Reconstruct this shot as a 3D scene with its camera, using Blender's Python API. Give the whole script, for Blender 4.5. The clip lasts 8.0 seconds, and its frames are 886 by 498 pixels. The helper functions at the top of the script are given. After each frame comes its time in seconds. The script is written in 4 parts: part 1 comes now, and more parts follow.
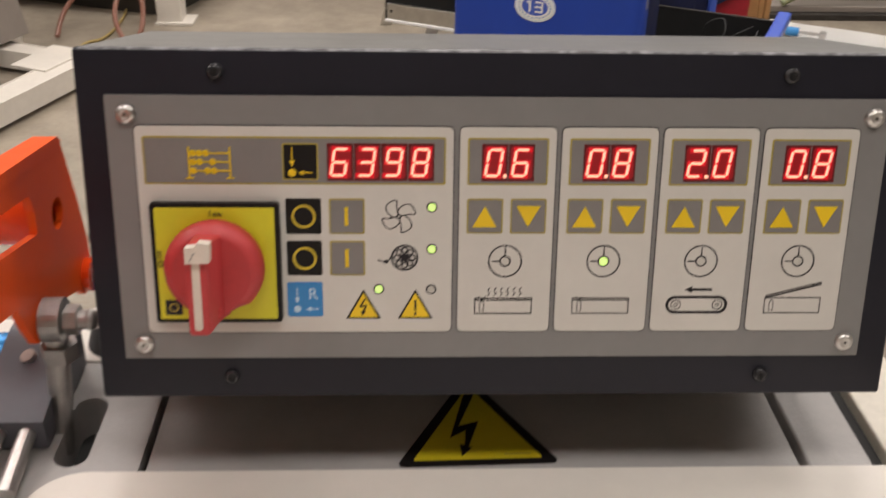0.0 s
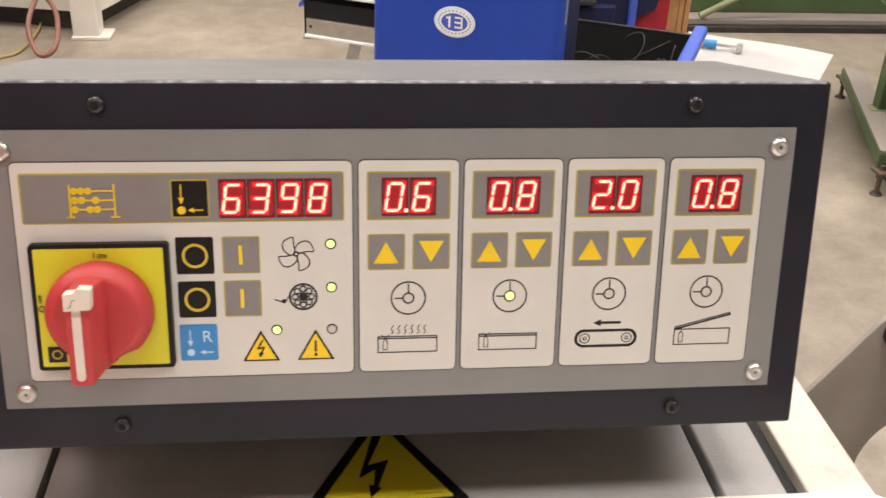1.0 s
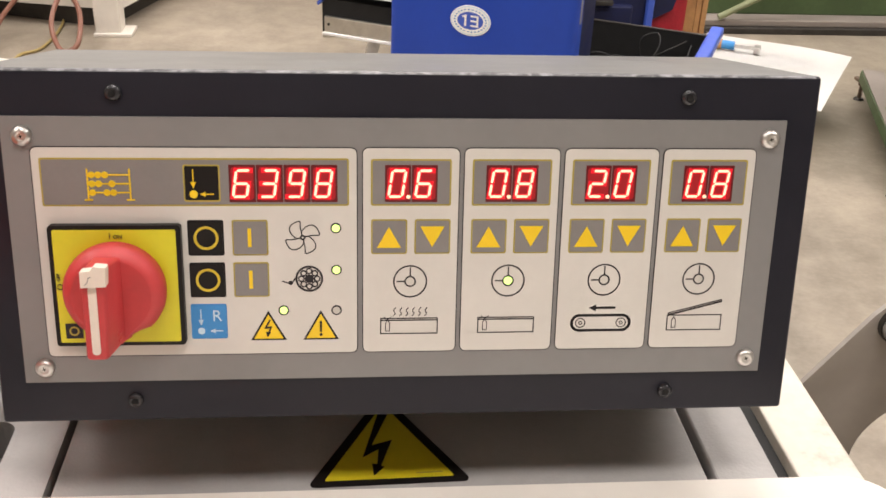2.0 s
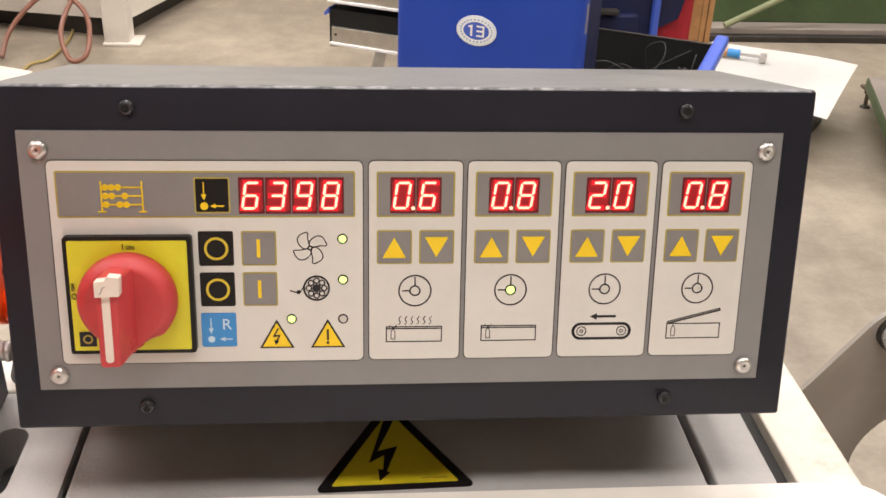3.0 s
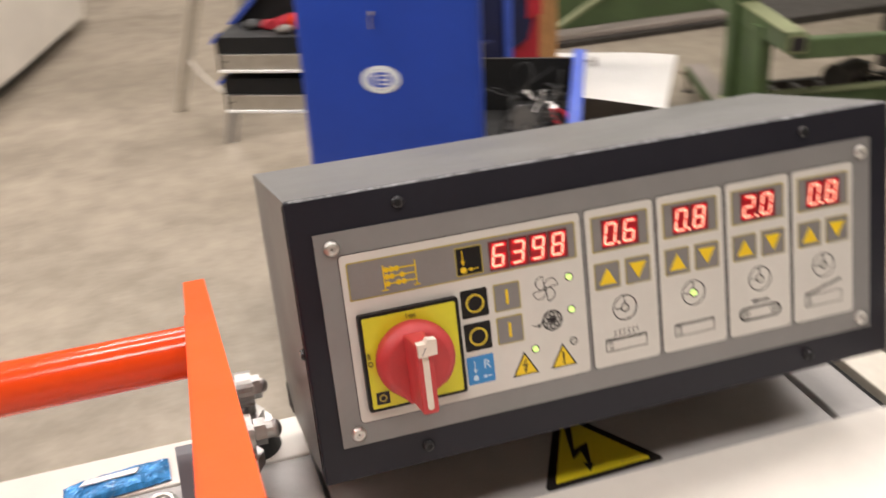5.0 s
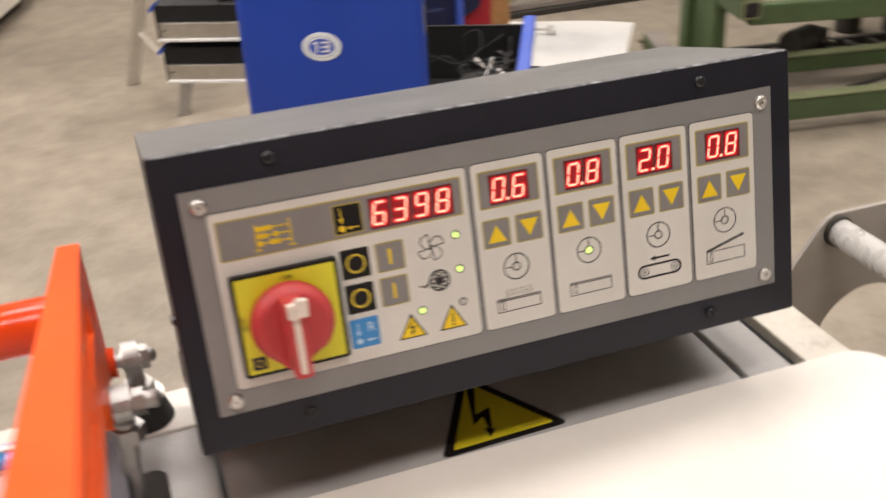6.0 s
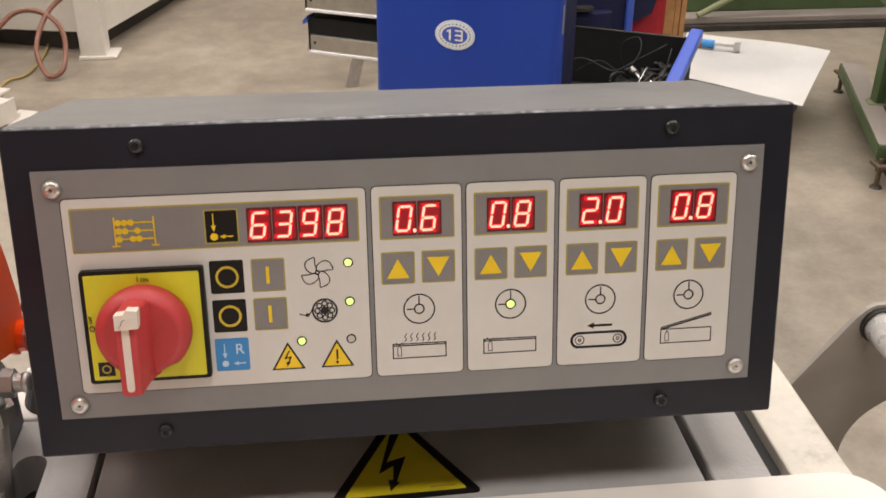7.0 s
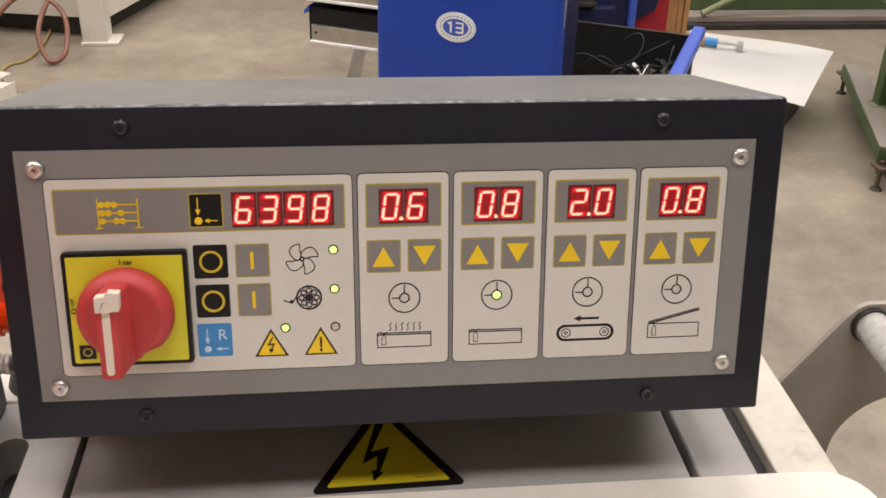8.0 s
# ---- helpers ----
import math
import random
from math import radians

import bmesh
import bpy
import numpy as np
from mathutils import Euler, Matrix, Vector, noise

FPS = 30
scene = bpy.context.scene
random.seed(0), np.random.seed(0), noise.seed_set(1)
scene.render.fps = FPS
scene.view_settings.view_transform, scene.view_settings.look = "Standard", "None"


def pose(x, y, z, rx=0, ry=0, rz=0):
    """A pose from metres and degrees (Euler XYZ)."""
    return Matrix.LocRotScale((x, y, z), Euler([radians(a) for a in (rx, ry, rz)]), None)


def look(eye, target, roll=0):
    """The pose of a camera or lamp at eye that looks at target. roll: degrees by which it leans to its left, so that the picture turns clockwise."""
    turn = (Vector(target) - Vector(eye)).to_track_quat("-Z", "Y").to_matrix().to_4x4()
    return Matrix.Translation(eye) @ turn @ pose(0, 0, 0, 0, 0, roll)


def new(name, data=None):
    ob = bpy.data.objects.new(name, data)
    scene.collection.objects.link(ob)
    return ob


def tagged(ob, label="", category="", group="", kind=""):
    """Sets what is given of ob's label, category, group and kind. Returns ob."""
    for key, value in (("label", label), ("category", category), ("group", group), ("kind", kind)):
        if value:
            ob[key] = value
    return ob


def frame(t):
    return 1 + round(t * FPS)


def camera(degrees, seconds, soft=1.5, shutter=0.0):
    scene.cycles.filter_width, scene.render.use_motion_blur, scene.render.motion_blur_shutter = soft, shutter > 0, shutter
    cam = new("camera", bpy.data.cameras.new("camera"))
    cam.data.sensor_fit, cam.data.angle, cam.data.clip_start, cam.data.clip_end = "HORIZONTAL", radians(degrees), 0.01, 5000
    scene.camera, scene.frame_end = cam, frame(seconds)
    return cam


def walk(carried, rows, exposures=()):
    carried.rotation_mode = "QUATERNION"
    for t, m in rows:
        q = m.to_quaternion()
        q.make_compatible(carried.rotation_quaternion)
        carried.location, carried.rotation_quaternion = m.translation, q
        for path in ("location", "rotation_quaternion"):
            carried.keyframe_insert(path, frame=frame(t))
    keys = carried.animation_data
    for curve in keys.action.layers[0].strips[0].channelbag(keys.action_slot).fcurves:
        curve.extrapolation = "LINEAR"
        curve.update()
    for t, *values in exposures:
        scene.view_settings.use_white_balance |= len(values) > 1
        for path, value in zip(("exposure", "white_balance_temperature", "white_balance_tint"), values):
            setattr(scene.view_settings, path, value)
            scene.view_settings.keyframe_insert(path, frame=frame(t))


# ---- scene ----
PATH = [
    (0.0, (0.1262, -0.4206, 1.2922), (0.2096, 1.3176, 0.3065), 1.37),
    (0.5, (0.1266, -0.4018, 1.2932), (0.2862, 1.3410, 0.3252), 1.88),
    (1.0, (0.1413, -0.3999, 1.2943), (0.3600, 1.3392, 0.3310), 2.52),
    (1.5, (0.1468, -0.4098, 1.2951), (0.3469, 1.3296, 0.3285), 2.70),
    (3.0, (0.1480, -0.4308, 1.3046), (0.3174, 1.3200, 0.3526), 2.31),
    (3.5, (0.1470, -0.4323, 1.3062), (0.3158, 1.3210, 0.3589), 2.35),
    (3.8, (0.1462, -0.4334, 1.3066), (0.3142, 1.3200, 0.3593), 2.34),
    (4.0, (0.1329, -0.4496, 1.3132), (0.2885, 1.3045, 0.3652), 2.15),
    (4.2, (0.0995, -0.4866, 1.3317), (0.1753, 1.2905, 0.4172), 0.61),
    (5.3, (-0.1130, -0.4858, 1.3685), (0.5380, 1.1663, 0.4482), -3.70),
    (5.5, (-0.1091, -0.4847, 1.3678), (0.5629, 1.1524, 0.4360), -3.42),
    (6.0, (-0.0317, -0.4850, 1.3446), (0.5215, 1.1860, 0.3948), -3.06),
    (6.5, (0.1063, -0.4691, 1.3320), (0.3781, 1.2809, 0.4027), 0.18),
    (7.0, (0.1369, -0.4433, 1.3247), (0.3400, 1.3012, 0.3679), 0.47),
    (7.5, (0.1388, -0.4396, 1.3200), (0.3342, 1.2995, 0.3517), 1.19),
    (8.0, (0.1443, -0.4413, 1.3204), (0.3466, 1.2977, 0.3535), 1.64),
]
EXPOSURES = [(0.0, -0.68), (0.5, -0.38), (1.0, -0.04), (1.5, -0.04), (3.0, -0.01), (3.8, 0.0), (4.2, -0.06), (5.5, -0.35), (6.0, -0.32), (6.5, -0.42), (8.0, -0.42)]
cam = camera(47.0, 8.0, soft=1.6, shutter=0.8)
walk(cam, [(t, look(eye, target, roll)) for t, eye, target, roll in PATH], exposures=EXPOSURES)

# ---- world and lamps ----
world = bpy.data.worlds.new("hall_air")
scene.world = world
world.use_nodes = True
world.node_tree.nodes["Background"].inputs[0].default_value = (0.9, 0.86, 0.8, 1)
world.node_tree.nodes["Background"].inputs[1].default_value = 0.05
LAMP_ROWS = [(x, y) for y in (-1.1, 1.1, 3.6, 6.2) for x in (-2.6, 0.2, 3.0)]
for lx, ly in LAMP_ROWS:
    ld = bpy.data.lights.new("tube_light", "AREA")
    ld.shape, ld.size, ld.size_y = "RECTANGLE", 1.5, 0.55
    ld.energy, ld.color = (50 if ly < 0 else 78 if ly > 3 and lx > -1 else 84 if lx < -1 else 60), (1.0, 0.926, 0.881)
    lo = new("tube_light", ld)
    lo.location = (lx, ly, 3.93)


# ---- materials ----
def mat(name, col, rough=0.5, metal=0.0, vary=0.12, scale=40.0, bump=0.0, bscale=400.0, emit=None, estr=0.0, spots=None, coat=0.0):
    m = bpy.data.materials.new(name)
    m.use_nodes = True
    nt = m.node_tree
    b = nt.nodes["Principled BSDF"]
    b.inputs["Roughness"].default_value, b.inputs["Metallic"].default_value = rough, metal
    b.inputs["Coat Weight"].default_value = coat
    tc = nt.nodes.new("ShaderNodeTexCoord")
    if vary > 0:
        n1, n2, mx, rp = (nt.nodes.new(k) for k in ("ShaderNodeTexNoise", "ShaderNodeTexNoise", "ShaderNodeMath", "ShaderNodeValToRGB"))
        n1.inputs["Scale"].default_value, n1.inputs["Detail"].default_value = scale, 5
        n2.inputs["Scale"].default_value, n2.inputs["Detail"].default_value = scale * 7.3, 3
        mx.operation = "MULTIPLY_ADD"
        mx.inputs[1].default_value = 0.4
        nt.links.new(tc.outputs["Object"], n1.inputs["Vector"])
        nt.links.new(tc.outputs["Object"], n2.inputs["Vector"])
        nt.links.new(n2.outputs["Fac"], mx.inputs[0])
        nt.links.new(n1.outputs["Fac"], mx.inputs[2])
        rp.color_ramp.elements[0].position, rp.color_ramp.elements[1].position = 0.45, 0.95
        lo, hi = (tuple(min(1, c * k) for c in col) + (1,) for k in (1 - vary, 1 + vary))
        rp.color_ramp.elements[0].color, rp.color_ramp.elements[1].color = lo, hi
        if spots:
            rp.color_ramp.elements[0].color = (*spots, 1)
            e = rp.color_ramp.elements.new(0.6)
            e.color = lo
        nt.links.new(mx.outputs[0], rp.inputs["Fac"])
        nt.links.new(rp.outputs["Color"], b.inputs["Base Color"])
        rr = nt.nodes.new("ShaderNodeMapRange")
        rr.inputs["From Min"].default_value, rr.inputs["From Max"].default_value = 0.3, 0.7
        rr.inputs["To Min"].default_value, rr.inputs["To Max"].default_value = max(0.02, rough - 0.07), min(1, rough + 0.07)
        nt.links.new(n1.outputs["Fac"], rr.inputs["Value"])
        nt.links.new(rr.outputs["Result"], b.inputs["Roughness"])
    else:
        b.inputs["Base Color"].default_value = (*col, 1)
    if bump > 0:
        nb, bp = nt.nodes.new("ShaderNodeTexNoise"), nt.nodes.new("ShaderNodeBump")
        nb.inputs["Scale"].default_value, nb.inputs["Detail"].default_value = bscale, 2
        bp.inputs["Strength"].default_value, bp.inputs["Distance"].default_value = bump, 0.3 / bscale
        nt.links.new(tc.outputs["Object"], nb.inputs["Vector"])
        nt.links.new(nb.outputs["Fac"], bp.inputs["Height"])
        nt.links.new(bp.outputs["Normal"], b.inputs["Normal"])
    if name in ("orange_powder_coat", "charcoal_powder_coat", "black_print", "dark_print"):
        b.inputs["Specular IOR Level"].default_value = 0.22
    if emit:
        b.inputs["Emission Color"].default_value, b.inputs["Emission Strength"].default_value = (*emit, 1), estr
    return m


M = dict(
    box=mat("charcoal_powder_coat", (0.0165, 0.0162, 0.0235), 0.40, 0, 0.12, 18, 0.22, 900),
    # same coat as the front, lightened to carry light on top and side
    body=mat("housing_coat_lit", (0.172, 0.171, 0.168), 0.40, 0, 0.05, 14, 0.16, 1100),
    screw=mat("black_oxide_screw", (0.030, 0.030, 0.034), 0.26, 0.3, 0.1, 60),
    # near-black that paints the shade of holes and gaps
    pit=mat("pit_shade", (0.003, 0.003, 0.003), 0.9, 0, 0),
    blackp=mat("black_lining", (0.006, 0.006, 0.006), 0.75, 0, 0.3, 30),
    worn=mat("worn_edge", (0.20, 0.197, 0.21), 0.48, 0.2, 0.6, 260, spots=(0.045, 0.045, 0.055)),
    plate=mat("grey_film", (0.218, 0.211, 0.210), 0.38, 0, 0.05, 25, 0.08, 1500),
    white=mat("pale_print", (0.625, 0.60, 0.56), 0.36, 0, 0.035, 30, 0.05, 1500),
    line=mat("dark_print", (0.025, 0.022, 0.025), 0.4, 0, 0),
    grey=mat("grey_print", (0.215, 0.20, 0.195), 0.38, 0, 0.05, 60),
    yline=mat("mustard_print", (0.42, 0.33, 0.05), 0.4, 0, 0.06, 80),
    yring=mat("ochre_print", (0.62, 0.46, 0.03), 0.4, 0, 0.06, 80),
    yellow=mat("yellow_print", (0.84, 0.58, 0.012), 0.38, 0, 0.05, 60),
    black=mat("black_print", (0.010, 0.008, 0.008), 0.42, 0, 0.1, 50),
    blue_b=mat("blue_print", (0.035, 0.24, 0.58), 0.35, 0, 0.05, 60),
    pale_b=mat("pale_blue_print", (0.55, 0.72, 0.85), 0.4, 0, 0),
    sw_y=mat("switch_yellow", (0.64, 0.60, 0.022), 0.4, 0, 0.05, 40),
    haz_y=mat("hazard_yellow", (0.70, 0.58, 0.018), 0.4, 0, 0.06, 40),
    knob=mat("red_plastic", (0.47, 0.042, 0.045), 0.48, 0, 0.1, 60, 0.06, 700),
    ivory=mat("ivory_plastic", (0.72, 0.64, 0.56), 0.4, 0, 0.06, 80),
    # win, glow and core emit to paint segment light spreading through the red filter
    win=mat("red_window", (0.05, 0.002, 0.004), 0.30, 0, 0, emit=(1.0, 0.002, 0.014), estr=0.07),
    glow=mat("red_glow", (0.08, 0.002, 0.004), 0.35, 0, 0, emit=(1.0, 0.002, 0.016), estr=0.30),
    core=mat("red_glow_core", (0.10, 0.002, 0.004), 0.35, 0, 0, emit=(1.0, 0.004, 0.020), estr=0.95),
    seg=mat("lit_segment", (0.8, 0.3, 0.25), 0.3, 0, 0, emit=(1.0, 0.50, 0.32), estr=1.7),
    led=mat("lit_green_led", (0.5, 0.8, 0.2), 0.3, 0, 0, emit=(0.78, 1.0, 0.30), estr=1.1),
    led_off=mat("dark_led", (0.57, 0.545, 0.50), 0.3, 0, 0.05),
    steel=mat("bright_steel", (0.62, 0.60, 0.58), 0.36, 1.0, 0.15, 60, 0.05, 500),
    chrome=mat("chrome", (0.72, 0.70, 0.68), 0.12, 1.0, 0.1, 80),
    satin=mat("satin_steel", (0.80, 0.78, 0.75), 0.30, 0.25, 0.06, 60),
    alu=mat("brushed_aluminium", (0.62, 0.60, 0.56), 0.38, 1.0, 0.12, 60),
    top=mat("grey_hammer_paint", (0.40, 0.385, 0.375), 0.42, 0, 0.08, 30, 0.35, 520),
    cream=mat("cream_enamel", (0.80, 0.76, 0.705), 0.52, 0, 0.04, 14, 0.06, 700),
    rail=mat("worn_cream_enamel", (0.66, 0.615, 0.53), 0.40, 0, 0.10, 22, 0.05, 500, spots=(0.45, 0.41, 0.34)),
    bracket=mat("taupe_powder_coat", (0.37, 0.335, 0.30), 0.45, 0, 0.07, 12, 0.05, 700),
    nut=mat("zinc_plated_steel", (0.42, 0.405, 0.39), 0.42, 1.0, 0.15, 90),
    rubber=mat("black_rubber", (0.02, 0.02, 0.02), 0.6, 0, 0.2, 40),
    orange=mat("orange_lacquer", (0.84, 0.070, 0.008), 0.16, 0, 0.05, 20, 0.02, 200),
    orange_m=mat("orange_powder_coat", (0.87, 0.100, 0.006), 0.42, 0, 0.05, 20, 0.05, 600),
    dgrey=mat("slate_paint", (0.10, 0.10, 0.12), 0.4, 0, 0.1, 30),
    blue=mat("blue_lacquer", (0.012, 0.055, 0.40), 0.35, 0, 0.08, 8, 0.03, 150),
    blue_l=mat("blue_plastic_rim", (0.06, 0.12, 0.55), 0.35, 0, 0.08, 30),
    navy=mat("navy_lining", (0.006, 0.010, 0.055), 0.6, 0, 0.3, 20),
    red=mat("red_cloth", (0.42, 0.015, 0.03), 0.7, 0, 0.25, 25, 0.3, 120),
    wood=mat("pine_wood", (0.46, 0.25, 0.10), 0.55, 0, 0.2, 30, 0.1, 90),
    paper=mat("white_board", (0.93, 0.92, 0.90), 0.5, 0, 0.03, 8),
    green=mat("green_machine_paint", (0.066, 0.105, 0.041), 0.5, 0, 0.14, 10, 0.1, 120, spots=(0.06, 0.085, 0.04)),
    # paler green for beam tops, the tube end and a brace
    green_pale=mat("pale_green_paint", (0.21, 0.23, 0.125), 0.5, 0, 0.15, 16),
    iron=mat("grimy_iron", (0.05, 0.045, 0.04), 0.5, 0.4, 0.3, 20, 0.2, 120),
    rusty=mat("rusty_iron", (0.11, 0.075, 0.05), 0.6, 0.2, 0.35, 60, 0.2, 200),
    offw=mat("machine_white", (0.70, 0.655, 0.59), 0.4, 0, 0.08, 6, 0.05, 90),
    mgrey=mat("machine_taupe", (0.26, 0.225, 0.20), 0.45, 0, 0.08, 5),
    ochre=mat("ochre_cable", (0.36, 0.27, 0.10), 0.45, 0, 0.1, 30),
    hose=mat("brown_hose", (0.20, 0.08, 0.05), 0.4, 0, 0.1, 30),
    wall=mat("hall_wall", (0.55, 0.52, 0.46), 0.8, 0, 0.08, 1.5, 0.1, 30),
    ceil=mat("hall_ceiling", (0.6, 0.58, 0.54), 0.85, 0, 0.06, 2),
    tube=mat("lamp_tube", (0.9, 0.9, 0.85), 0.4, 0, 0, emit=(1.0, 0.92, 0.8), estr=6.0),
    packet=mat("blue_foil", (0.04, 0.26, 0.62), 0.22, 0.2, 0.4, 90, 0.6, 110, spots=(0.5, 0.65, 0.75)),
)


def floor_material():
    m = bpy.data.materials.new("sealed_concrete")
    m.use_nodes = True
    nt = m.node_tree
    b = nt.nodes["Principled BSDF"]
    tc = nt.nodes.new("ShaderNodeTexCoord")
    ns = []
    for sc, det in ((1.3, 7), (9.0, 8), (60.0, 4)):
        n = nt.nodes.new("ShaderNodeTexNoise")
        n.inputs["Scale"].default_value, n.inputs["Detail"].default_value = sc, det
        n.inputs["Roughness"].default_value = 0.62
        nt.links.new(tc.outputs["Object"], n.inputs["Vector"])
        ns.append(n)
    a, c2 = nt.nodes.new("ShaderNodeMath"), nt.nodes.new("ShaderNodeMath")
    a.operation = c2.operation = "MULTIPLY_ADD"
    a.inputs[1].default_value, c2.inputs[1].default_value = 0.75, 0.30
    nt.links.new(ns[1].outputs["Fac"], a.inputs[0])
    nt.links.new(ns[0].outputs["Fac"], a.inputs[2])
    nt.links.new(ns[2].outputs["Fac"], c2.inputs[0])
    nt.links.new(a.outputs[0], c2.inputs[2])
    r = nt.nodes.new("ShaderNodeValToRGB")
    r.color_ramp.elements[0].position, r.color_ramp.elements[1].position = 0.72, 1.0
    r.color_ramp.elements[0].color, r.color_ramp.elements[1].color = (0.226, 0.191, 0.149, 1), (0.346, 0.297, 0.235, 1)
    scale = nt.nodes.new("ShaderNodeMath")
    scale.operation = "MULTIPLY"
    scale.inputs[1].default_value = 0.84
    nt.links.new(c2.outputs[0], scale.inputs[0])
    nt.links.new(scale.outputs[0], r.inputs["Fac"])
    nt.links.new(r.outputs["Color"], b.inputs["Base Color"])
    b.inputs["Roughness"].default_value = 0.42
    bp = nt.nodes.new("ShaderNodeBump")
    bp.inputs["Strength"].default_value, bp.inputs["Distance"].default_value = 0.15, 0.004
    nt.links.new(ns[2].outputs["Fac"], bp.inputs["Height"])
    nt.links.new(bp.outputs["Normal"], b.inputs["Normal"])
    return m


M["floor"] = floor_material()


# ---- mesh helpers ----
def part(name, bm, material, parent=None, label=""):
    me = bpy.data.meshes.new(name)
    bmesh.ops.recalc_face_normals(bm, faces=bm.faces)
    bm.to_mesh(me)
    bm.free()
    me.materials.append(M[material] if isinstance(material, str) else material)
    ob = new(name, me)
    if parent is not None:
        ob.parent = parent
    if label:
        ob["label"] = label
    return ob


def smooth(ob):
    for p in ob.data.polygons:
        p.use_smooth = len(p.vertices) == 4
    return ob


def box(x0, x1, y0, y1, z0, z1, bev=0.0, seg=2, bm=None):
    own = bmesh.new()
    bmesh.ops.create_cube(own, size=1)
    for v in own.verts:
        v.co = Vector(((x0 + x1) / 2 + v.co.x * (x1 - x0), (y0 + y1) / 2 + v.co.y * (y1 - y0), (z0 + z1) / 2 + v.co.z * (z1 - z0)))
    if bev > 0:
        bmesh.ops.bevel(own, geom=own.edges[:], offset=bev, segments=seg, affect="EDGES", profile=0.5)
    return join(bm, own)


def join(bm, own):
    if bm is None:
        return own
    me = bpy.data.meshes.new("tmp")
    own.to_mesh(me)
    own.free()
    bm.from_mesh(me)
    bpy.data.meshes.remove(me)
    return bm


def prism(pts, axis, a0, a1, bev=0.0, bm=None):
    """pts: outline in the plane across axis ('x': y, z; 'y': x, z; 'z': x, y), drawn out from a0 to a1."""
    own = bmesh.new()

    def at(p, a):
        return {"x": (a, p[0], p[1]), "y": (p[0], a, p[1]), "z": (p[0], p[1], a)}[axis]
    lo = [own.verts.new(at(p, a0)) for p in pts]
    hi = [own.verts.new(at(p, a1)) for p in pts]
    own.faces.new(lo)
    own.faces.new(hi[::-1])
    for i in range(len(pts)):
        j = (i + 1) % len(pts)
        own.faces.new((lo[i], hi[i], hi[j], lo[j]))
    if bev > 0:
        es = [e for e in own.edges if len(e.link_faces) == 2 and e.calc_face_angle(0) > 0.5]
        bmesh.ops.bevel(own, geom=es, offset=bev, segments=2, affect="EDGES", profile=0.5)
    return join(bm, own)


def mm(*pts):
    return [(a / 1000, b / 1000) for a, b in pts]


def arc(cx, cy, r, a0, a1, n):
    return [(cx + r * math.cos(radians(a0 + (a1 - a0) * i / n)), cy + r * math.sin(radians(a0 + (a1 - a0) * i / n))) for i in range(n + 1)]


def rrect(x0, y0, x1, y1, r, n=5):
    return (arc(x1 - r, y1 - r, r, 0, 90, n) + arc(x0 + r, y1 - r, r, 90, 180, n) + arc(x0 + r, y0 + r, r, 180, 270, n) + arc(x1 - r, y0 + r, r, 270, 360, n))


def rod(p, q, r, n=16, r2=None, bm=None, cap=True):
    own = bmesh.new()
    p, q = Vector(p), Vector(q)
    m = Matrix.Translation((p + q) / 2) @ (q - p).to_track_quat("Z", "Y").to_matrix().to_4x4()
    bmesh.ops.create_cone(own, cap_ends=cap, segments=n, radius1=r, radius2=r if r2 is None else r2, depth=(q - p).length, matrix=m)
    return join(bm, own)


def ball(c, r, sx=1, sy=1, sz=1, bm=None, u=16, v=10):
    own = bmesh.new()
    bmesh.ops.create_uvsphere(own, u_segments=u, v_segments=v, radius=r)
    for w in own.verts:
        w.co = Vector((c[0] + w.co.x * sx, c[1] + w.co.y * sy, c[2] + w.co.z * sz))
    return join(bm, own)


def sweep(pts, r, n=10, sub=6, bm=None):
    """A round cable through pts."""
    own = bmesh.new()
    P = [Vector(p) for p in pts]
    line = []
    for i in range(len(P) - 1):
        a, b, c, d = P[max(i - 1, 0)], P[i], P[i + 1], P[min(i + 2, len(P) - 1)]
        for k in range(sub):
            t = k / sub
            line.append(0.5 * ((2 * b) + (c - a) * t + (2 * a - 5 * b + 4 * c - d) * t * t + (3 * b - a - 3 * c + d) * t ** 3))
    line.append(P[-1])
    rings = []
    for i, c in enumerate(line):
        t = (line[min(i + 1, len(line) - 1)] - line[max(i - 1, 0)]).normalized()
        q = t.to_track_quat("Z", "Y")
        rings.append([own.verts.new(c + q @ Vector((r * math.cos(2 * math.pi * k / n), r * math.sin(2 * math.pi * k / n), 0))) for k in range(n)])
    for a, b in zip(rings, rings[1:]):
        for k in range(n):
            own.faces.new((a[k], a[(k + 1) % n], b[(k + 1) % n], b[k]))
    own.faces.new(rings[0])
    own.faces.new(rings[-1][::-1])
    return join(bm, own)


def thing(name, label, category, at=None, group="", kind=""):
    e = new(name)
    e.empty_display_size = 0.05
    if at is not None:
        e.matrix_world = at
    return tagged(e, label, category, group, kind)


# ---- hall ----
tagged(part("floor", box(-6, 7, -4.5, 12, -0.1, 0), "floor"), "beige sealed concrete workshop floor with faint stains", "floor", kind="structure")
tagged(part("ceiling", box(-6, 7, -4.5, 12, 4.1, 4.2), "ceil"), "pale painted hall ceiling", "ceiling", kind="structure")
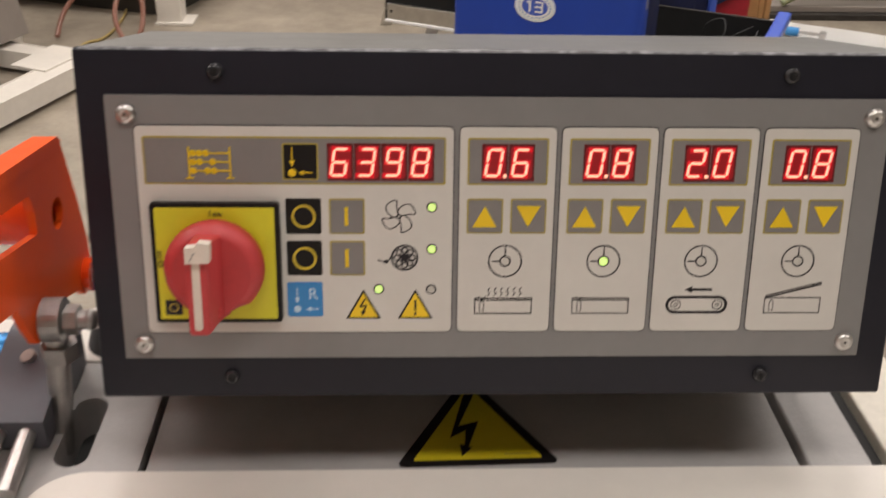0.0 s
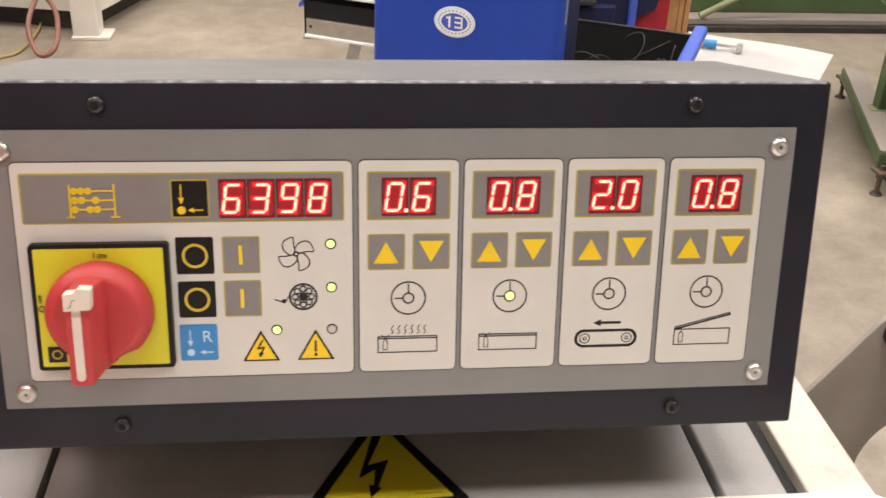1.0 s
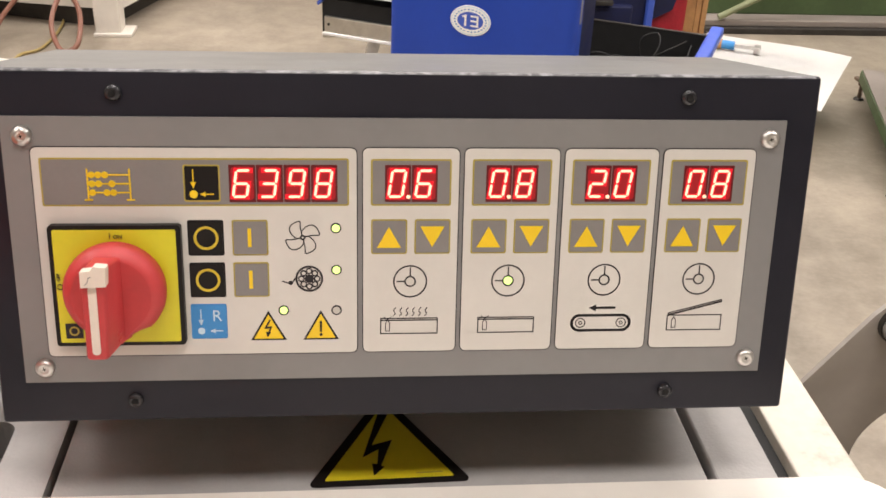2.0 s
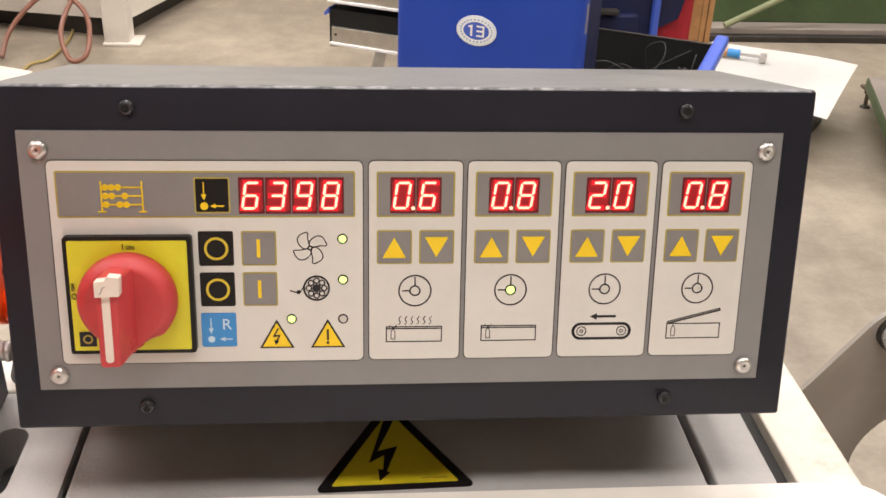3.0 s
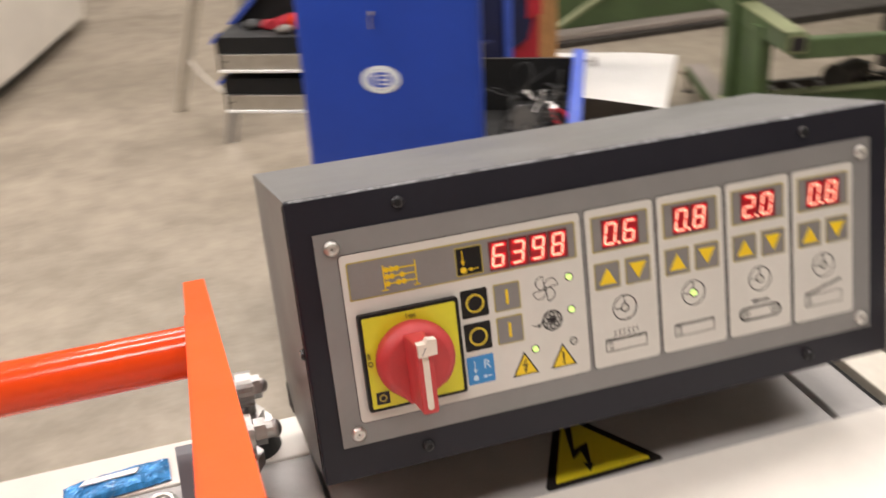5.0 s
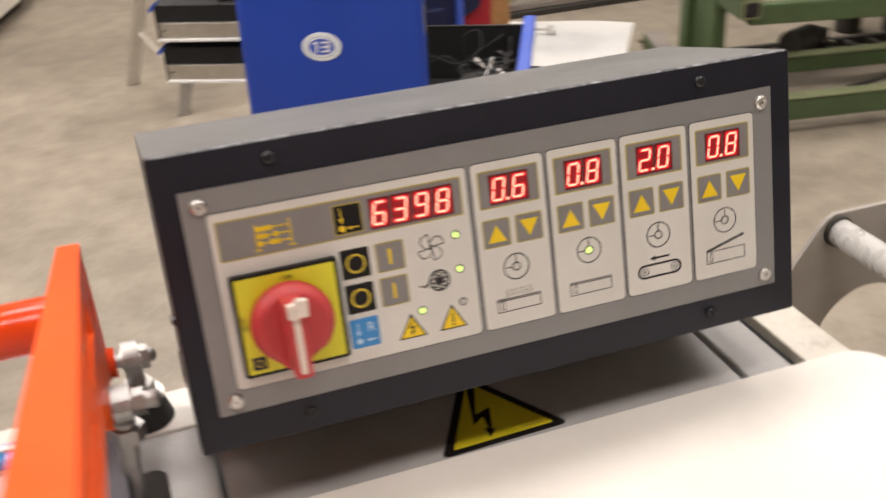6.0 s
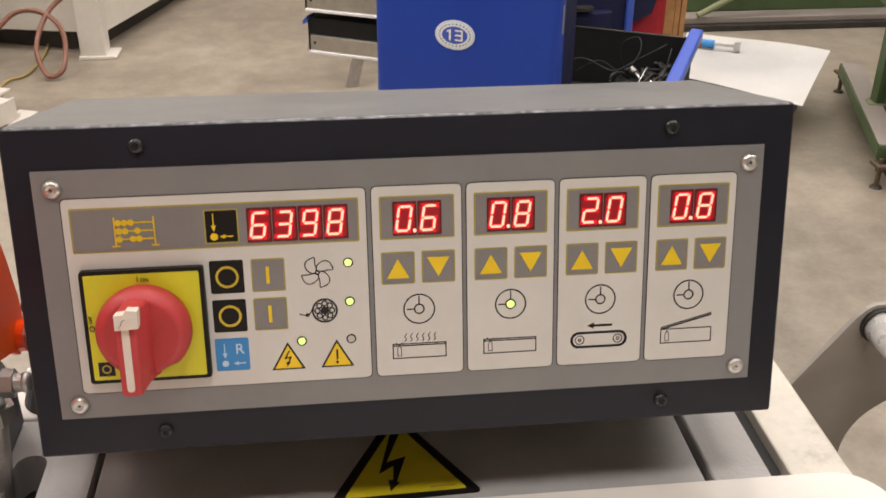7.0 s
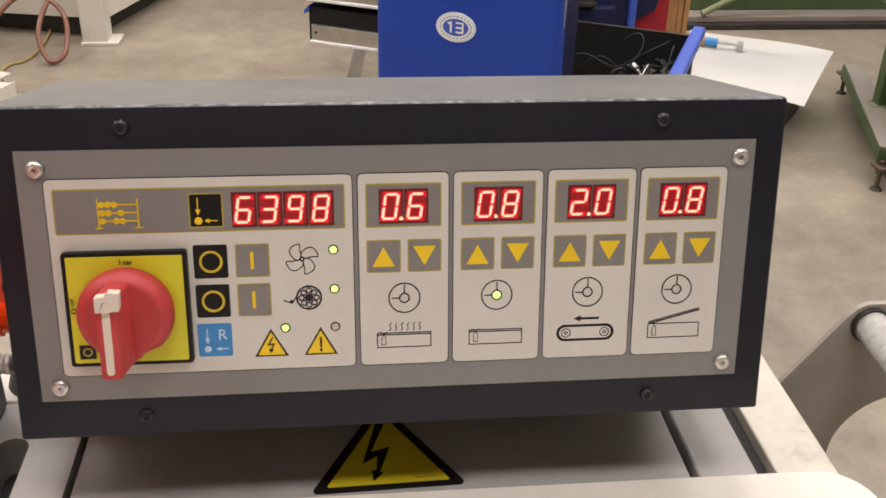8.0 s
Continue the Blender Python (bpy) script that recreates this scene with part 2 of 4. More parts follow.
for nm, b in (("wall_north", (-6.2, 7.2, 12, 12.2, -0.1, 4.2)), ("wall_south", (-6.2, 7.2, -4.7, -4.5, -0.1, 4.2)), ("wall_west", (-6.2, -6, -4.5, 12, -0.1, 4.2)), ("wall_east", (7, 7.2, -4.5, 12, -0.1, 4.2))):
    tagged(part(nm, box(*b), "wall"), "plain plastered workshop wall", "wall", kind="structure")
for lx, ly in LAMP_ROWS:
    L = thing("ceiling_light", "long fluorescent batten light under the hall ceiling", "ceiling light", pose(lx, ly, 3.93), "ceiling lights")
    part("housing", box(-0.78, 0.78, -0.1, 0.1, 0.03, 0.17, 0.01), "offw", L)
    for s in (-0.05, 0.05):
        part("lamp_tube", rod((-0.75, s, 0.017), (0.75, s, 0.017), 0.013), "tube", L)

# ---- wrapping machine under the control box ----
MZ = 0.911
mach = thing("packing_machine", "grey enamelled packing machine with cream front plate and seamed top", "machine", pose(0.19, 0, 0))
mach_inv = Matrix.Translation((-0.19, 0, 0))


def mpart(name, bm, material, label=""):
    bm.transform(mach_inv)
    return part(name, bm, material, mach, label)


mpart("body", box(-0.42, 0.435, -0.95, 0.150, 0.06, MZ - 0.03, 0.004), "top")
mpart("centre_panel", box(-0.0125, 0.3495, -0.10, 0.155, MZ - 0.03, MZ, 0.0015), "top", "grey hammer-finish centre cover panel")
mpart("side_strip", box(0.3545, 0.391, -0.10, 0.155, MZ - 0.03, MZ, 0.0015), "top")
mpart("groove_floor", box(0.391, 0.402, -0.10, 0.155, MZ - 0.03, MZ - 0.008), "rubber", "dark floor of the slot beside the edge rail")
mpart("edge_rail", box(0.402, 0.440, -0.10, 0.155, MZ - 0.05, MZ + 0.001, 0.0015), "rail", "cream enamelled outer edge rail")
bm = bmesh.new()
# left panel with a slotted opening: two halves that meet along the slot
right_half = [(-0.0165, -0.1), (-0.0165, 0.106), (-0.0555, 0.106)] + arc(-0.0555, 0.062, 0.0095, 90, 0, 6) + arc(-0.0555, 0.020, 0.0095, 0, -90, 6) + [(-0.0555, -0.1)]
left_half = [(-0.0555, 0.106), (-0.42, 0.106), (-0.42, -0.1), (-0.0555, -0.1)] + arc(-0.0555, 0.020, 0.0095, 270, 180, 6) + arc(-0.0555, 0.062, 0.0095, 180, 90, 6)
prism(right_half, "z", MZ - 0.028, MZ, 0, bm)
prism(left_half, "z", MZ - 0.028, MZ, 0, bm)
mpart("side_panel", bm, "top", "pale panel with a slotted opening")
# black sheet added below the slot to paint the shade inside it
mpart("slot_dark", box(-0.066, -0.045, 0.009, 0.073, MZ - 0.0295, MZ - 0.027), "rubber")
mpart("rear_strip", box(-0.42, -0.0165, 0.108, 0.156, MZ - 0.04, MZ + 0.001, 0.0015), "cream", "cream enamelled rear strip")
FP = rrect(-0.064, -0.95, 0.444, -0.008, 0.028, 8)
o = mpart("front_plate", prism(FP, "z", MZ + 0.001, MZ + 0.013, 0.0015), "cream", "smooth cream enamelled front plate with rounded corners")
mpart("plinth", box(-0.40, 0.42, -0.90, 0.12, 0.0, 0.06), "dgrey")

# hazard label on the centre panel
haz = thing("warning_label", "yellow and black high-voltage triangle sticker on the grey cover", "label", pose(0.1695, 0.0090, MZ, 0, 0, 1.7))
H2 = 0.0825


def rtri(w, h, r):
    # triangle with rounded corners, base on y=0
    ang = math.degrees(math.atan2(h, w / 2))
    k = r / math.tan(radians(ang / 2))
    return arc(w / 2 - k, r, r, -90, 90 - ang, 4) + arc(0, h - r / math.cos(radians(ang)), r, 90 - ang, 90 + ang, 4) + arc(-w / 2 + k, r, r, 90 + ang, 270, 4)


part("border", prism(rtri(0.092, H2, 0.0028), "z", 0.0002, 0.0006), "black", haz, "black border")
yl = [(x, y + 0.0045) for x, y in rtri(0.0725, 0.0665, 0.0008)]
part("field", prism(yl, "z", 0.0006, 0.0009), "haz_y", haz, "yellow field")
bolt = mm((-3.6, 62.0), (-14.2, 22.9), (-5.0, 29.4), (-6.4, 16.3), (-9.2, 16.9), (-8.8, 6.8), (-2.6, 13.9), (-4.4, 14.8), (3.2, 36.8), (-8.8, 32.9), (2.5, 62.0))
part("bolt_sign", prism(bolt, "z", 0.0009, 0.0012), "black", haz, "black lightning arrow")
part("small_print", prism([(0.0150, 0.0075), (0.0300, 0.0075), (0.0300, 0.0084), (0.0150, 0.0084)], "z", 0.0009, 0.0011), "yline", haz)

# ---- control box ----
BOXM = pose(0, 0, 1.0) @ pose(0, 0, 0, -12.0, 0, 0)
cb = thing("control_box", "charcoal metal control box with grey keypad and red displays", "control panel", BOXM)
X0, X1, Z0, Z1, DEP, DROP = -0.0228, 0.3742, -0.0295, 0.1445, 0.150, 0.0070
# folded sheet shell whose top and floor fall away a little towards the back
profile = [(0.0035, Z0 + 0.0004), (0.0035, Z1 - 0.0004), (DEP, Z1 - 0.0004 - DROP), (DEP, Z0 + 0.0004 - DROP)]
part("housing", prism(profile, "x", X0 + 0.0004, X1 - 0.0004, 0.0012), "body", cb, "folded steel housing, charcoal lightened for light on top and side")
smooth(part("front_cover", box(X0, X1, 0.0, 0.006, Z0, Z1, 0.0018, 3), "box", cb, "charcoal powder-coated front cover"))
# bare metal worn through along the upper front edge
bm = bmesh.new()
nseg = 60
for i in range(nseg):
    xa, xb = X0 + 0.003 + (X1 - X0 - 0.006) * i / nseg, X0 + 0.003 + (X1 - X0 - 0.006) * (i + 1) / nseg
    h = 0.0003 + 0.0003 * abs(noise.noise(Vector((i * 0.7, 0, 3))))
    prism([(0.0006 - h * 0.4, Z1 - 0.0008), (0.0022 + h, Z1 - 0.0001), (0.0020 + h, Z1 + 0.00018), (0.0008, Z1 - 0.0002), (0.0002 - h * 0.3, Z1 - 0.0009)], "x", xa, xb, 0, bm)
part("worn_edge", bm, "worn", cb, "bright worn edge")
part("seam", box(X0 - 0.0004, X0 + 0.002, 0.0060, 0.0066, Z0 + 0.002, Z1 - 0.003), "line", cb)
part("seam", box(X1 - 0.002, X1 + 0.0004, 0.0060, 0.0066, Z0 + 0.002, Z1 - 0.003), "line", cb)
part("side_screw", rod((X0 + 0.0004, 0.0095, 0.0520), (X0 - 0.0022, 0.0095, 0.0520), 0.0038, 16, 0.0028), "screw", cb, "dark screw head on the side")
# black triangle stands for the shade in a gap at the rear corner
part("gap_patch", prism([(0.1485, -0.0170), (0.1485, -0.0345), (0.1290, -0.0335)], "x", X0 - 0.0004, X0 + 0.0010), "pit", cb, "black patch standing for the dark gap at the corner")
part("mounting_foot", box(0.05, 0.30, 0.110, 0.140, Z0 - 0.031, Z0 - 0.004, 0.002), "dgrey", cb)


def pan_head(name, x, z, y, r, h, material, parent):
    o = bmesh.new()
    prof = [(r, 0), (r, h * 0.35), (r * 0.86, h * 0.75), (r * 0.6, h), (r * 0.42, h)]
    n = 18
    rings = [[o.verts.new((x + a * math.cos(2 * math.pi * k / n), y - b, z + a * math.sin(2 * math.pi * k / n))) for k in range(n)] for a, b in prof + [(r * 0.34, h * 0.82)]]
    for a, b in zip(rings, rings[1:]):
        for k in range(n):
            o.faces.new((a[k], a[(k + 1) % n], b[(k + 1) % n], b[k]))
    o.faces.new(rings[-1])
    return smooth(part(name, o, material, parent))


for x, z in ((0.0413, 0.1342), (0.3092, 0.1340), (0.3102, -0.0182), (0.0418, -0.0180)):
    s = pan_head("housing_screw", x, z, 0.0, 0.0039, 0.0026, "screw", cb)
    # black disc in place of the shaded socket hole
    part("socket_shade", prism(arc(x, z, 0.0016, 0, 300, 5), "y", -0.00275, -0.0012), "pit", s)
YP = -0.0016
plate = part("face_plate", prism([(-0.0095, -0.0073), (0.3586, -0.0073), (0.3586, 0.1234), (-0.0095, 0.1234)], "y", YP, 0.0002, 0.0003), "plate", cb, "grey front plate")
for x, z in ((0.0, 0.1146), (0.3507, 0.1146), (0.3507, 0.0006), (0.0004, 0.0006)):
    s = pan_head("plate_screw", x, z, YP, 0.0047, 0.0030, "steel", cb)
    part("recess", prism([(x + a * math.cos(radians(b)), z + a * math.sin(radians(b))) for b, a in zip(range(20, 380, 30), [0.0013, 0.0005, 0.0005] * 4)], "y", YP - 0.0026, YP - 0.0022), "iron", s)

Y1, Y2, Y3, Y4 = YP - 0.0003, YP - 0.0006, YP - 0.0009, YP - 0.0012


def flat(name, pts, y, material, parent, label="", t=0.0003):
    return part(name, prism(pts, "y", y, y + t + 0.0002), material, parent, label)


def rect(x0, z0, x1, z1, r=0.6):
    return rrect(x0 / 1000, z0 / 1000, x1 / 1000, z1 / 1000, r / 1000, 3)


class Ink:
    """Printed line work in millimetres, gathered into one mesh."""

    def __init__(self, y):
        self.bm, self.y = bmesh.new(), y

    def poly(self, pts):
        prism(mm(*pts), "y", self.y, self.y + 0.0004, 0, self.bm)
        return self

    def bar(self, a, b, w):
        a, b = Vector(a), Vector(b)
        d = (b - a).normalized() * w / 2
        n = Vector((-d.y, d.x))
        return self.poly([tuple(a - d + n), tuple(b + d + n), tuple(b + d - n), tuple(a - d - n)])

    def path(self, pts, w, closed=False):
        for p, q in zip(pts, pts[1:] + (pts[:1] if closed else [])):
            self.bar(p, q, w)
        return self

    def ring(self, cx, cz, r, w, a0=0, a1=360, n=28):
        o = arc(cx, cz, r + w / 2, a0, a1, n)
        i = arc(cx, cz, r - w / 2, a0, a1, n)
        own = self.bm
        y0, y1 = self.y, self.y + 0.0004
        va = [[own.verts.new((p[0] / 1000, y, p[1] / 1000)) for p in c] for y in (y0, y1) for c in (o, i)]
        for k in range(n):
            own.faces.new((va[0][k], va[0][k + 1], va[1][k + 1], va[1][k]))
            own.faces.new((va[0][k], va[0][k + 1], va[2][k + 1], va[2][k]))
            own.faces.new((va[1][k], va[1][k + 1], va[3][k + 1], va[3][k]))
        return self

    def disc(self, cx, cz, r, n=20):
        return self.poly(arc(cx, cz, r, 0, 360 - 360 / n, n - 1))

    def done(self, name, material, parent, label=""):
        return part(name, self.bm, material, parent, label)


def key(parent, x0, z0, w, h, fill, rim, label):
    k = flat("button", rect(x0, z0, x0 + w, z0 + h, 1.0), Y2, rim, parent, label)
    flat("key_face", rect(x0 + 0.7, z0 + 0.7, x0 + w - 0.7, z0 + h - 0.7, 0.6), Y3, fill, k)
    return k


SEGS = {"0": "abcdef", "2": "abged", "3": "abgcd", "6": "acdefg", "7": "abc", "8": "abcdefg", "9": "abcdfg"}


def digit(parent, x0, z0, ch, dot=False):
    """One seven-segment digit, its window 12.6 x 18 mm with lower corner at x0, z0; each lit segment is a piece."""
    w = flat("digit_window", rect(x0 + 0.15, z0, x0 + 12.45, z0 + 18, 0.3), Y3, "win", cb, "glowing red digit window")
    cx, zb, zt, hw, sl, t = x0 + 6.0, z0 + 2.7, z0 + 15.3, 3.2, 0.15, 1.25
    flat("glow_field", rect(x0 + 1.1, z0 + 1.0, x0 + 11.5, z0 + 17.0, 1.8), Y3 - 0.0001, "glow", w)
    zm = (zb + zt) / 2

    def sk(x, z):
        return (cx + x + (z - zm) * sl, z)
    g = 0.2
    lines = dict(a=((-hw, zt), (hw, zt)), d=((-hw, zb), (hw, zb)), g=((-hw, zm), (hw, zm)), f=((-hw, zm), (-hw, zt)), b=((hw, zm), (hw, zt)), e=((-hw, zb), (-hw, zm)), c=((hw, zb), (hw, zm)))
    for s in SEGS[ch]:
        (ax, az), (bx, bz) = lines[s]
        # emissive strip stands for the segment's light bleeding into the window
        Ink(Y3 - 0.0002 - 0.000008 * "abcdefg".index(s)).bar(sk(ax, az), sk(bx, bz), 2.5).done("segment_halo", "core", w, "red halo painting the spread of the segment's light")
        ink = Ink(Y4)
        if az == bz:
            ink.poly([sk(ax + g, az), sk(ax + g + t / 2, az + t / 2), sk(bx - g - t / 2, az + t / 2), sk(bx - g, az), sk(bx - g - t / 2, az - t / 2), sk(ax + g + t / 2, az - t / 2)])
        else:
            ink.poly([sk(ax, az + g), sk(ax + t / 2, az + g + t / 2), sk(ax + t / 2, bz - g - t / 2), sk(ax, bz - g), sk(ax - t / 2, bz - g - t / 2), sk(ax - t / 2, az + g + t / 2)])
        ink.done("segment", "seg", w)
    if dot:
        Ink(Y4).disc(cx + 5.3, zb - 0.1, 0.95, 12).done("point", "seg", w)
    return w


def label_panel(x0, z0, x1, z1, label):
    p = flat("label_panel", rect(x0 - 0.45, z0 - 0.45, x1 + 0.45, z1 + 0.45, 3.0), Y1, "line", cb, label)
    flat("panel_field", rect(x0, z0, x1, z1, 2.6), Y1 - 0.0002, "white", p, "pale printed field")
    return p


# main panel
mp = label_panel(3.0, 6.6, 151.2, 109.3, "pale main keypad panel with counter and push buttons")
flat("display_rim", rect(6.4, 81.6, 147.6, 104.5, 1.0), Y2, "yline", mp)
flat("display_field", rect(7.2, 82.4, 146.8, 103.7, 0.6), Y2 - 0.0002, "grey", mp, "grey counter strip")
ab = Ink(Y4)
for x in (27.6, 46.6):
    ab.bar((x, 84.8), (x, 99.2), 0.7).bar((x - 1.6, 84.7), (x + 1.6, 84.7), 0.6)
for z, beads in ((96.6, (29.5, 32.5, 35.5)), (92.4, (29.5, 32.5, 38.5)), (88.2, (29.5, 36.0, 39.0))):
    ab.bar((27.6, z), (46.6, z), 0.6)
    for x in beads:
        ab.disc(x, z, 1.6, 12)
ab.done("abacus_symbol", "yellow", mp, "yellow abacus sign")
k = key(mp, 70.8, 83.8, 16.9, 17.7, "black", "yline", "black indicator field with arrows")
flat("key_rim", rect(70.8, 83.8, 87.7, 101.5, 1.0), Y2 - 0.00026, "yline", k)
ink = Ink(Y4).disc(75.4, 87.4, 1.9).bar((75.4, 99.0), (75.4, 93.0), 0.5).poly([(74.1, 93.2), (76.7, 93.2), (75.4, 90.2)])
ink.bar((84.5, 87.4), (80.5, 87.4), 0.5).poly([(80.8, 88.6), (80.8, 86.2), (78.2, 87.4)])
ink.done("arrow_symbol", "yellow", k)
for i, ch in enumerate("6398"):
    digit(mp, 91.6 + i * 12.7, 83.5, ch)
for x, z, sym in ((71.5, 57.2, "O"), (71.5, 36.2, "O"), (92.2, 57.2, "I"), (92.2, 36.2, "I")):
    k = key(mp, x, z, 16.9, 17.6, "black" if sym == "O" else "grey", "black" if sym == "O" else "yline", "black stop key" if sym == "O" else "grey start key")
    ink = Ink(Y4)
    if sym == "O":
        ink.ring(x + 8.6, z + 8.8, 5.2, 1.2)
    else:
        ink.bar((x + 8.2, z + 5.2), (x + 8.2, z + 12.6), 1.7)
    ink.done("key_symbol", "yellow" if sym == "I" else "yring", k)
k = key(mp, 71.1, 14.8, 17.2, 18.0, "blue_b", "blue_b", "blue reset key")
ink = Ink(Y4).disc(75.9, 19.0, 1.7).bar((75.9, 29.8), (75.9, 24.6), 0.5).poly([(74.7, 24.8), (77.1, 24.8), (75.9, 21.9)])
ink.bar((86.0, 19.0), (82.4, 19.0), 0.5).poly([(82.6, 20.1), (82.6, 17.9), (80.0, 19.0)])
ink.done("key_symbol", "pale_b", k)


def lettering(text, x, z, size, y, material, parent, rot=0.0):
    cu = bpy.data.curves.new("letters", "FONT")
    cu.body, cu.size, cu.extrude, cu.align_x, cu.align_y = text, size / 1000, 0.00015, "CENTER", "CENTER"
    tmp = bpy.data.objects.new("letters", cu)
    scene.collection.objects.link(tmp)
    me = bpy.data.meshes.new_from_object(tmp.evaluated_get(bpy.context.evaluated_depsgraph_get()))
    bpy.data.objects.remove(tmp)
    me.transform(pose(x / 1000, y, z / 1000, 90, 0, 0) @ pose(0, 0, 0, 0, 0, rot))
    me.materials.append(M[material])
    ob = new("lettering", me)
    ob.parent = parent
    return ob


lettering("R", 83.6, 26.6, 8.0, Y4, "pale_b", k)
# fan sign
ink = Ink(Y2).ring(125.4, 66.0, 1.0, 0.8, n=12)
for a in (66, 156, 246, 336):
    pts = []
    for i in range(25):
        u = 2 * math.pi * i / 24
        cu, su = math.cos(u), math.sin(u)
        rr = 4.5 + 3.7 * math.copysign(abs(cu) ** 0.7, cu)
        off = 3.3 * math.copysign(abs(su) ** 0.7, su) * (0.50 + 0.075 * rr)
        aa = radians(a - 5.0 * rr)
        pts.append((125.4 + rr * math.cos(aa) - off * math.sin(aa), 66.0 + rr * math.sin(aa) + off * math.cos(aa)))
    ink.path(pts, 0.55)
ink.done("fan_symbol", "line", mp, "black fan sign")
# film roll sign
ink = Ink(Y2).ring(128.2, 45.2, 6.2, 1.0).disc(128.2, 45.2, 2.2, 14)
for i in range(8):
    a = radians(i * 45)
    ink.ring(128.2 + 3.8 * math.cos(a), 45.2 + 3.9 * math.sin(a), 1.35, 0.75, n=10)
ink.path([(123.0, 48.0), (120.2, 43.4), (118.6, 42.9), (115.4, 44.0)], 0.6).disc(119.3, 43.2, 1.1, 10)
ink.done("roll_symbol", "line", mp, "black film roll sign")
for x, z, on in ((141.2, 70.6, 1), (141.3, 49.6, 1), (115.6, 29.1, 1), (141.2, 28.9, 0)):
    l = Ink(Y2).disc(x, z, 2.6).done("indicator", "line", mp, "round green indicator light" if on else "unlit round indicator")
    Ink(Y3).disc(x, z, 1.85).done("lens", "led" if on else "led_off", l)
for cx, sym in ((108.1, "bolt"), (133.5, "!")):
    w = flat("warning_sign", mm((cx - 8.7, 13.6), (cx + 8.7, 13.6), (cx, 29.0)), Y2, "line", mp, "yellow warning triangle")
    flat("sign_field", mm((cx - 7.1, 14.5), (cx + 7.1, 14.5), (cx, 27.1)), Y3, "yellow", w)
    ink = Ink(Y4)
    if sym == "!":
        ink.bar((cx, 18.4), (cx, 23.0), 1.0).disc(cx, 16.4, 0.75, 10)
    else:
        ink.path([(cx + 0.6, 24.0), (cx - 1.5, 20.2), (cx + 1.3, 20.6), (cx - 0.2, 17.2)], 0.7).poly([(cx - 1.3, 18.0), (cx + 1.1, 17.9), (cx - 0.6, 15.4)])
    ink.done("sign_symbol", "line", w)


# timer columns
def clock(p, cx, lit):
    ink = Ink(Y2).ring(cx, 43.4, 8.0, 0.75, n=40).ring(cx, 43.4, 2.5, 0.8, n=18).bar((cx, 46.2), (cx, 50.2), 0.7).bar((cx - 2.8, 43.4), (cx - 6.2, 43.4), 0.7)
    ink.done("timer_symbol", "line", p, "black timer sign")
    Ink(Y2).disc(cx, 43.4, 2.1).done("lens", "led" if lit else "led_off", p, "lit green lamp" if lit else "")


def chamber(ink, x, lid=0.0):
    ink.path([(x, 16.2), (x + 28, 16.2), (x + 28, 24.2 if not lid else 24.4), (x, 24.2)], 0.55, True)
    ink.path([(x + 2.4, 17.6), (x + 4.4, 17.6), (x + 4.4, 21.6), (x + 3.4, 23.4), (x + 2.4, 21.6)], 0.4, True)
    return ink


for i, (txt, name) in enumerate((("06", "sealing"), ("08", "cooling"), ("20", "conveyor"), ("08", "lid"))):
    x = 154.2 + i * 48.3
    p = label_panel(x, 6.7, x + 45.6, 109.4, "pale timer panel with two-digit display, " + name + " sign")
    flat("display_rim", rect(x + 3.7, 81.6, x + 42.0, 104.3, 0.9), Y2, "yline", p)
    flat("display_field", rect(x + 4.5, 82.4, x + 41.2, 103.5, 0.5), Y2 - 0.0002, "grey", p)
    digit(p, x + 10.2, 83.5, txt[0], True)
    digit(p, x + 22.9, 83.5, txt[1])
    for j, up in ((0, 1), (1, 0)):
        kx = x + 3.8 + j * 20.9
        k = key(p, kx, 57.5, 17.4, 17.4, "grey", "yline", "grey up key" if up else "grey down key")
        c = kx + 8.6
        Ink(Y4).poly([(c - 5.8, 60.8), (c + 5.8, 60.8), (c, 71.2)] if up else [(c - 5.8, 71.4), (c + 5.8, 71.4), (c, 61.0)]).done("key_symbol", "yellow", k)
    cx = x + 22.9
    clock(p, cx, i == 1)
    ink, xs = Ink(Y2), x + 8.6
    if i == 0:
        chamber(ink, xs).bar((xs, 23.2), (xs + 28, 23.2), 0.6).path([(xs + 1.6, 25.0), (xs + 3.4, 23.6), (xs + 5.2, 25.0)], 0.4)
        for w in range(6):
            wx = xs + 6.2 + w * 3.1
            ink.path([(wx, 25.6), (wx + 0.8, 26.3), (wx + 0.9, 27.0), (wx + 0.2, 27.8), (wx + 0.2, 28.6), (wx + 1.1, 29.8)], 0.4)
    elif i == 1:
        chamber(ink, xs).bar((xs, 23.2), (xs + 28, 23.2), 0.6).path([(xs + 1.6, 25.0), (xs + 3.4, 23.6), (xs + 5.2, 25.0)], 0.4)
    elif i == 2:
        ink.path(arc(xs + 3.2, 20.6, 4.0, 90, 270, 12) + arc(xs + 24.8, 20.6, 4.0, -90, 90, 12), 1.4, True)
        for c in (xs + 3.6, xs + 24.4):
            ink.ring(c, 20.6, 2.4, 0.5, n=18).ring(c, 20.6, 0.8, 0.5, n=10)
        ink.bar((xs + 11.0, 28.6), (xs + 20.5, 28.6), 1.3).poly([(xs + 11.2, 30.4), (xs + 11.2, 26.8), (xs + 7.4, 28.6)])
    else:
        chamber(ink, xs).path([(xs + 0.3, 25.4), (xs + 27.3, 32.4), (xs + 27.6, 31.2), (xs + 0.6, 24.2)], 0.5, True).bar((xs + 0.5, 24.7), (xs + 27.3, 31.7), 0.35)
    ink.done("process_symbol", "line", p, "black " + name + " sign")

